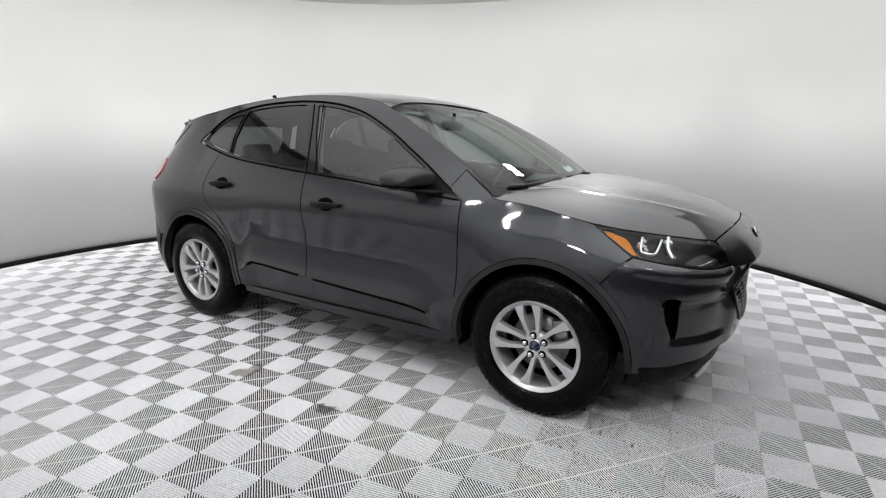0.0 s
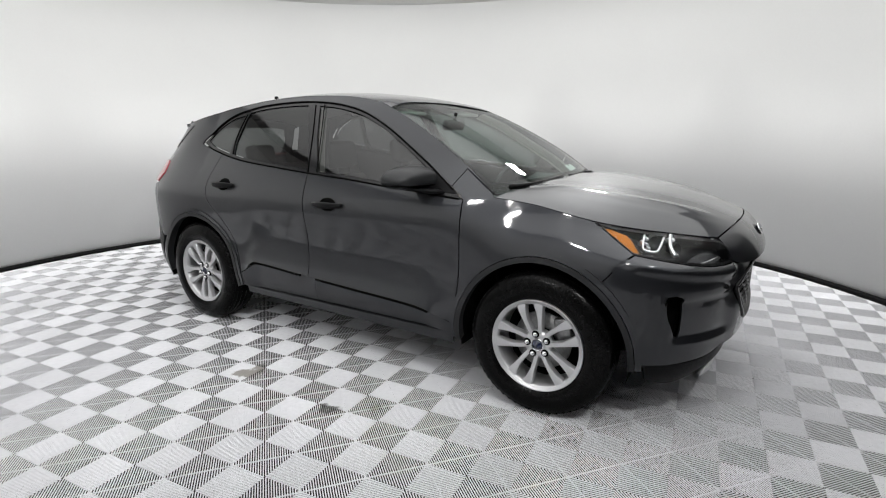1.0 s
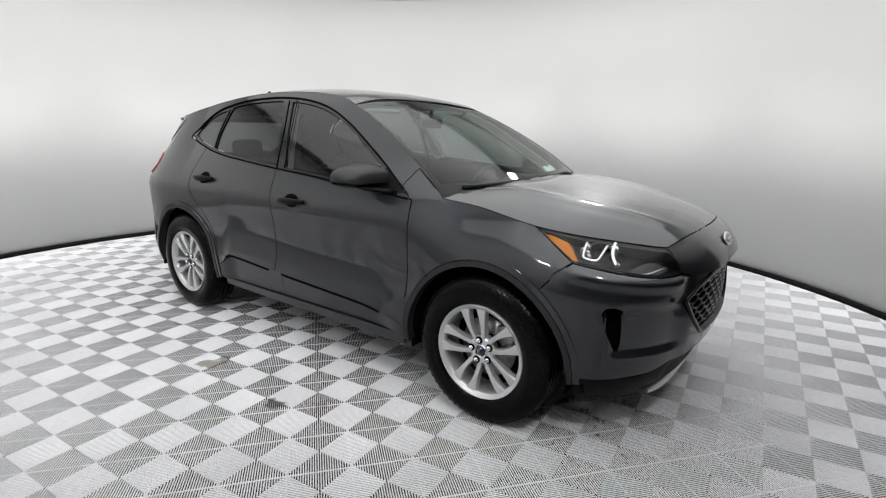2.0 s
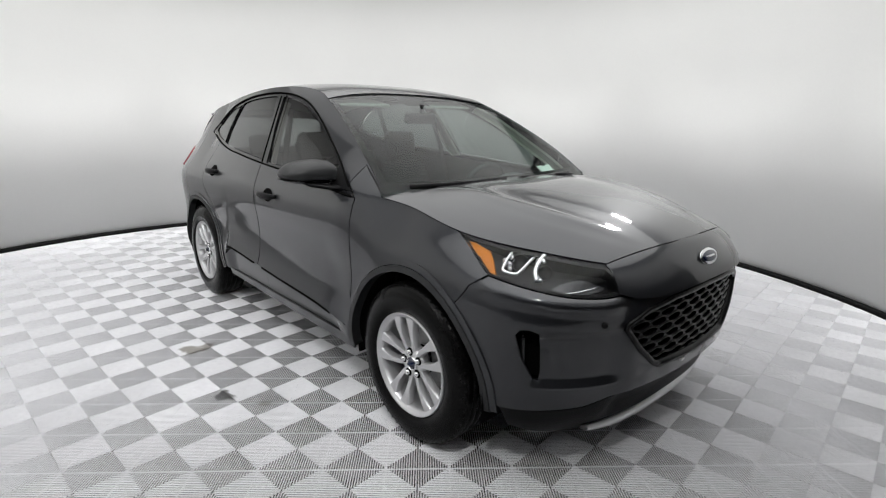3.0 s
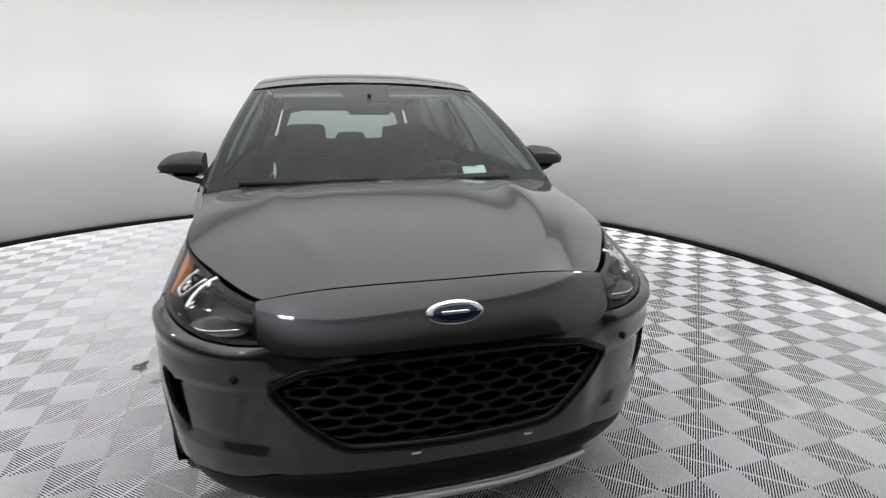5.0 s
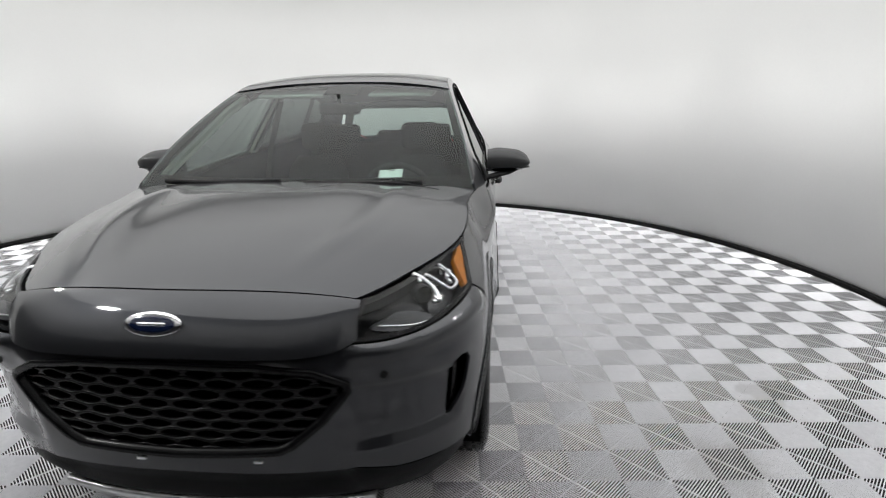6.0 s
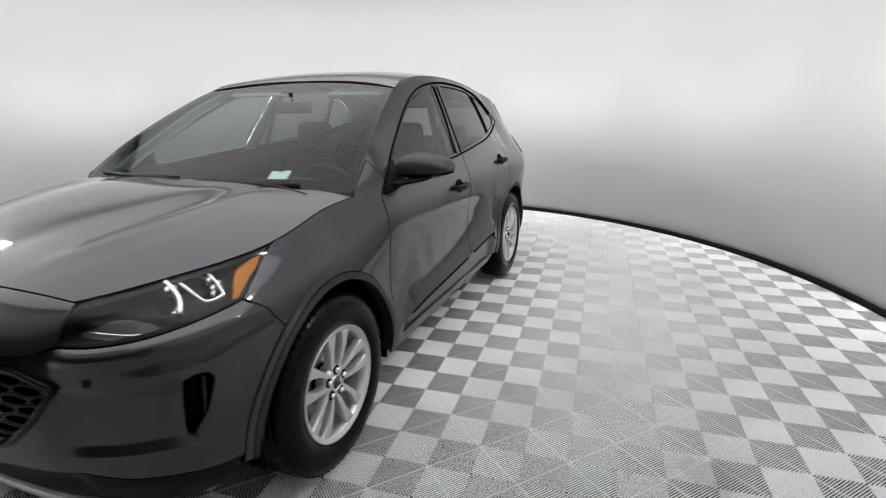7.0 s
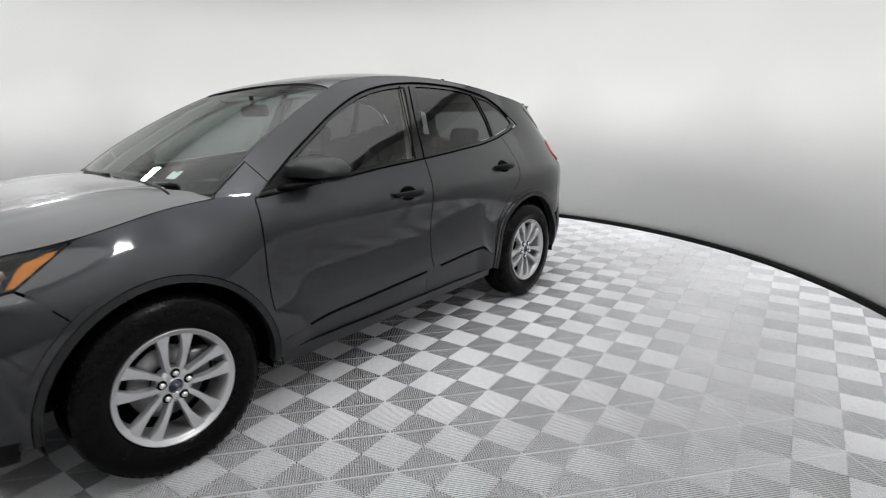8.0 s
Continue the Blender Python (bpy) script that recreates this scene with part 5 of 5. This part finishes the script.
# inner shell that closes the body behind the panels
for s in (1, -1):
    under = [(-1.70, 0.62), (-1.70, 1.0), (-1.45, 1.25), (-1.35, 1.30)] + run(belt, -1.30, 0.90, 12) + [(1.0, 1.06), (1.5, 0.97), (1.62, 0.90)] + arc(WHEEL_X, 0.37, ARCH + 0.03, 60, 176, 14) + [(0.86, 0.30), (-0.86, 0.30)] + arc(-WHEEL_X, 0.37, ARCH + 0.03, 4, 130, 14)
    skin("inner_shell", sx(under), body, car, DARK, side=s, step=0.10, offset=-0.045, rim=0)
bm = bmesh.new()
add_box(bm, 1.55, 0, 0.72, 0.85, 0.95, 0.42, 0.05)
part("engine_block", bm, DARK, car)
bm = bmesh.new()
add_box(bm, 1.06, 0, 0.80, 0.03, 1.45, 0.50, 0.01)
part("bulkhead", bm, DARK, car)

# ---- stock tag behind the windscreen ----
tag = bmesh.new()
p = screen(0.58, 0.13)
bmesh.ops.create_grid(tag, x_segments=6, y_segments=4, size=0.5)
bmesh.ops.scale(tag, vec=(0.066, 0.112, 1), verts=tag.verts[:])
for v in tag.verts:
    v.co.z = 0.004 * math.sin(v.co.y * 30)
bmesh.ops.solidify(tag, geom=tag.faces[:], thickness=0.0006)
tag_ob = link("paper_tag", tag, PAPER, label="white paper tag on the dashboard behind the windscreen")
tagged(tag_ob, category="paper tag")
tag_ob.matrix_world = pose(1.062, 0.425, 1.160, 0, 36, 0)
bm = bmesh.new()
for k in range(6):
    add_box(bm, -0.0265, -0.012 + 0.0085 * k, 0.0012, 0.0075, 0.006, 0.0012)
part("printed_bars", bm, INK, tag_ob)


# ---- floor tiles: square vented tiles of four fields with slanting ribs ----
TILE, RIBS = 0.384, 26
FLOOR_TURN, FLOOR_AT = radians(5.26), (0.202, -0.042)


def tile_mesh():
    """One tile: ribs run round its middle as nested diamonds, cut by its square edge."""
    h = TILE / 2 - 0.0003
    pitch = TILE / RIBS
    wide = pitch * 0.41
    deep = 0.0140
    cap = 0.0048
    verts, faces = [], []

    def clip(d):
        """Ends of the line x + y = d inside the first field."""
        a = max(0.0, d - h)
        return (a, d - a), (d - a, a)

    for sx_, sy_ in ((1, 1), (-1, 1), (-1, -1), (1, -1)):
        for k in range(RIBS):
            d0 = pitch * (k + 0.5) - wide / 2
            d1 = d0 + wide
            if d1 >= 2 * h:
                continue
            (ax, ay), (bx, by) = clip(d0)
            (cx, cy), (dx, dy) = clip(d1)
            # each rib is two pieces that meet over the tying bar
            slot = 0.0002
            m0, m1 = d0 / 2, d1 / 2
            for quad in ([(ax, ay), (m0 - slot, m0 + slot), (m1 - slot, m1 + slot), (cx, cy)], [(m0 + slot, m0 - slot), (bx, by), (dx, dy), (m1 + slot, m1 - slot)]):
                n = len(verts)
                # rounded shoulders: a narrow flat top, a slope, then the upright side
                for z, inward in ((0.0, 0.40), (-0.0017, 0.0), (-cap, 0.0)):
                    s = inward * wide / 2
                    for i, (x, y) in enumerate(quad):
                        e = s if i < 2 else -s
                        verts.append(((x + e) * sx_, (y + e) * sy_, z))
                up = (0, 1, 2, 3) if sx_ * sy_ < 0 else (3, 2, 1, 0)
                faces.append(tuple(n + i for i in up))
                for lower in (0, 4):
                    for i, j in ((0, 1), (2, 3)):
                        f = (n + lower + i, n + lower + j, n + lower + 4 + j, n + lower + 4 + i)
                        faces.append(f if sx_ * sy_ > 0 else f[::-1])
    # thin cross bars that tie the ribs, through the middle of each field, and the rim
    w = 0.0012
    for ux, uy in ((1, 1), (1, -1)):
        n = len(verts)
        c = 0.7071 * w
        for z in (-0.0085, -deep):
            verts += [(-h * ux - c * uy, -h * uy + c * ux, z), (-h * ux + c * uy, -h * uy - c * ux, z), (h * ux + c * uy, h * uy - c * ux, z), (h * ux - c * uy, h * uy + c * ux, z)]
        faces += [(n, n + 1, n + 2, n + 3), (n + 1, n + 5, n + 6, n + 2), (n, n + 3, n + 7, n + 4)]
    me = bpy.data.meshes.new("tile")
    me.from_pydata(verts, [], faces)
    bm = bmesh.new()
    bm.from_mesh(me)
    for f in bm.faces:
        if abs(f.normal.z) > 0.5 and f.normal.z < 0:
            f.normal_flip()
    bm.to_mesh(me)
    bm.free()
    me.materials.append(RIB)
    return me


tile_data = tile_mesh()
spots = []
ct, st = math.cos(FLOOR_TURN), math.sin(FLOOR_TURN)
for i in range(-13, 14):
    for j in range(-13, 14):
        u, v = i * TILE, j * TILE
        x, y = FLOOR_AT[0] + u * ct - v * st, FLOOR_AT[1] + u * st + v * ct
        around = math.degrees(math.atan2(y - AXIS[1], x - AXIS[0]))
        reach = WALL_R + (-0.12 if GAP_FROM < around < GAP_TO else 0.28)
        if math.hypot(x - AXIS[0], y - AXIS[1]) < reach:
            spots.append((x, y))
# the tiles in front of and beside the car are single pieces, the far ones one sheet
spots.sort(key=lambda p: (p[0] < -2.2, abs(p[0] - 0.6) + abs(abs(p[1]) - 1.6)))
for x, y in spots[:298]:
    t = new("tile", tile_data)
    t.matrix_world = pose(x, y, random.uniform(-0.0006, 0.0006), 0, 0, math.degrees(FLOOR_TURN) + random.choice((0, 90, 180, 270)))
    t.parent = floor
src = np.array([tuple(v.co) for v in tile_data.vertices])
polys = [tuple(p.vertices) for p in tile_data.polygons]
verts, faces = [], []
for x, y in spots[298:]:
    n = len(verts)
    verts += [(x + a * ct - b * st, y + a * st + b * ct, c) for a, b, c in src]
    faces += [tuple(n + i for i in p) for p in polys]
me = bpy.data.meshes.new("far_tiles")
me.from_pydata(verts, [], faces)
me.materials.append(RIB)
far = new("far_tiles", me)
far.parent = floor
tagged(far, "pale grey ribbed floor tiles by the wall", kind="stuff")
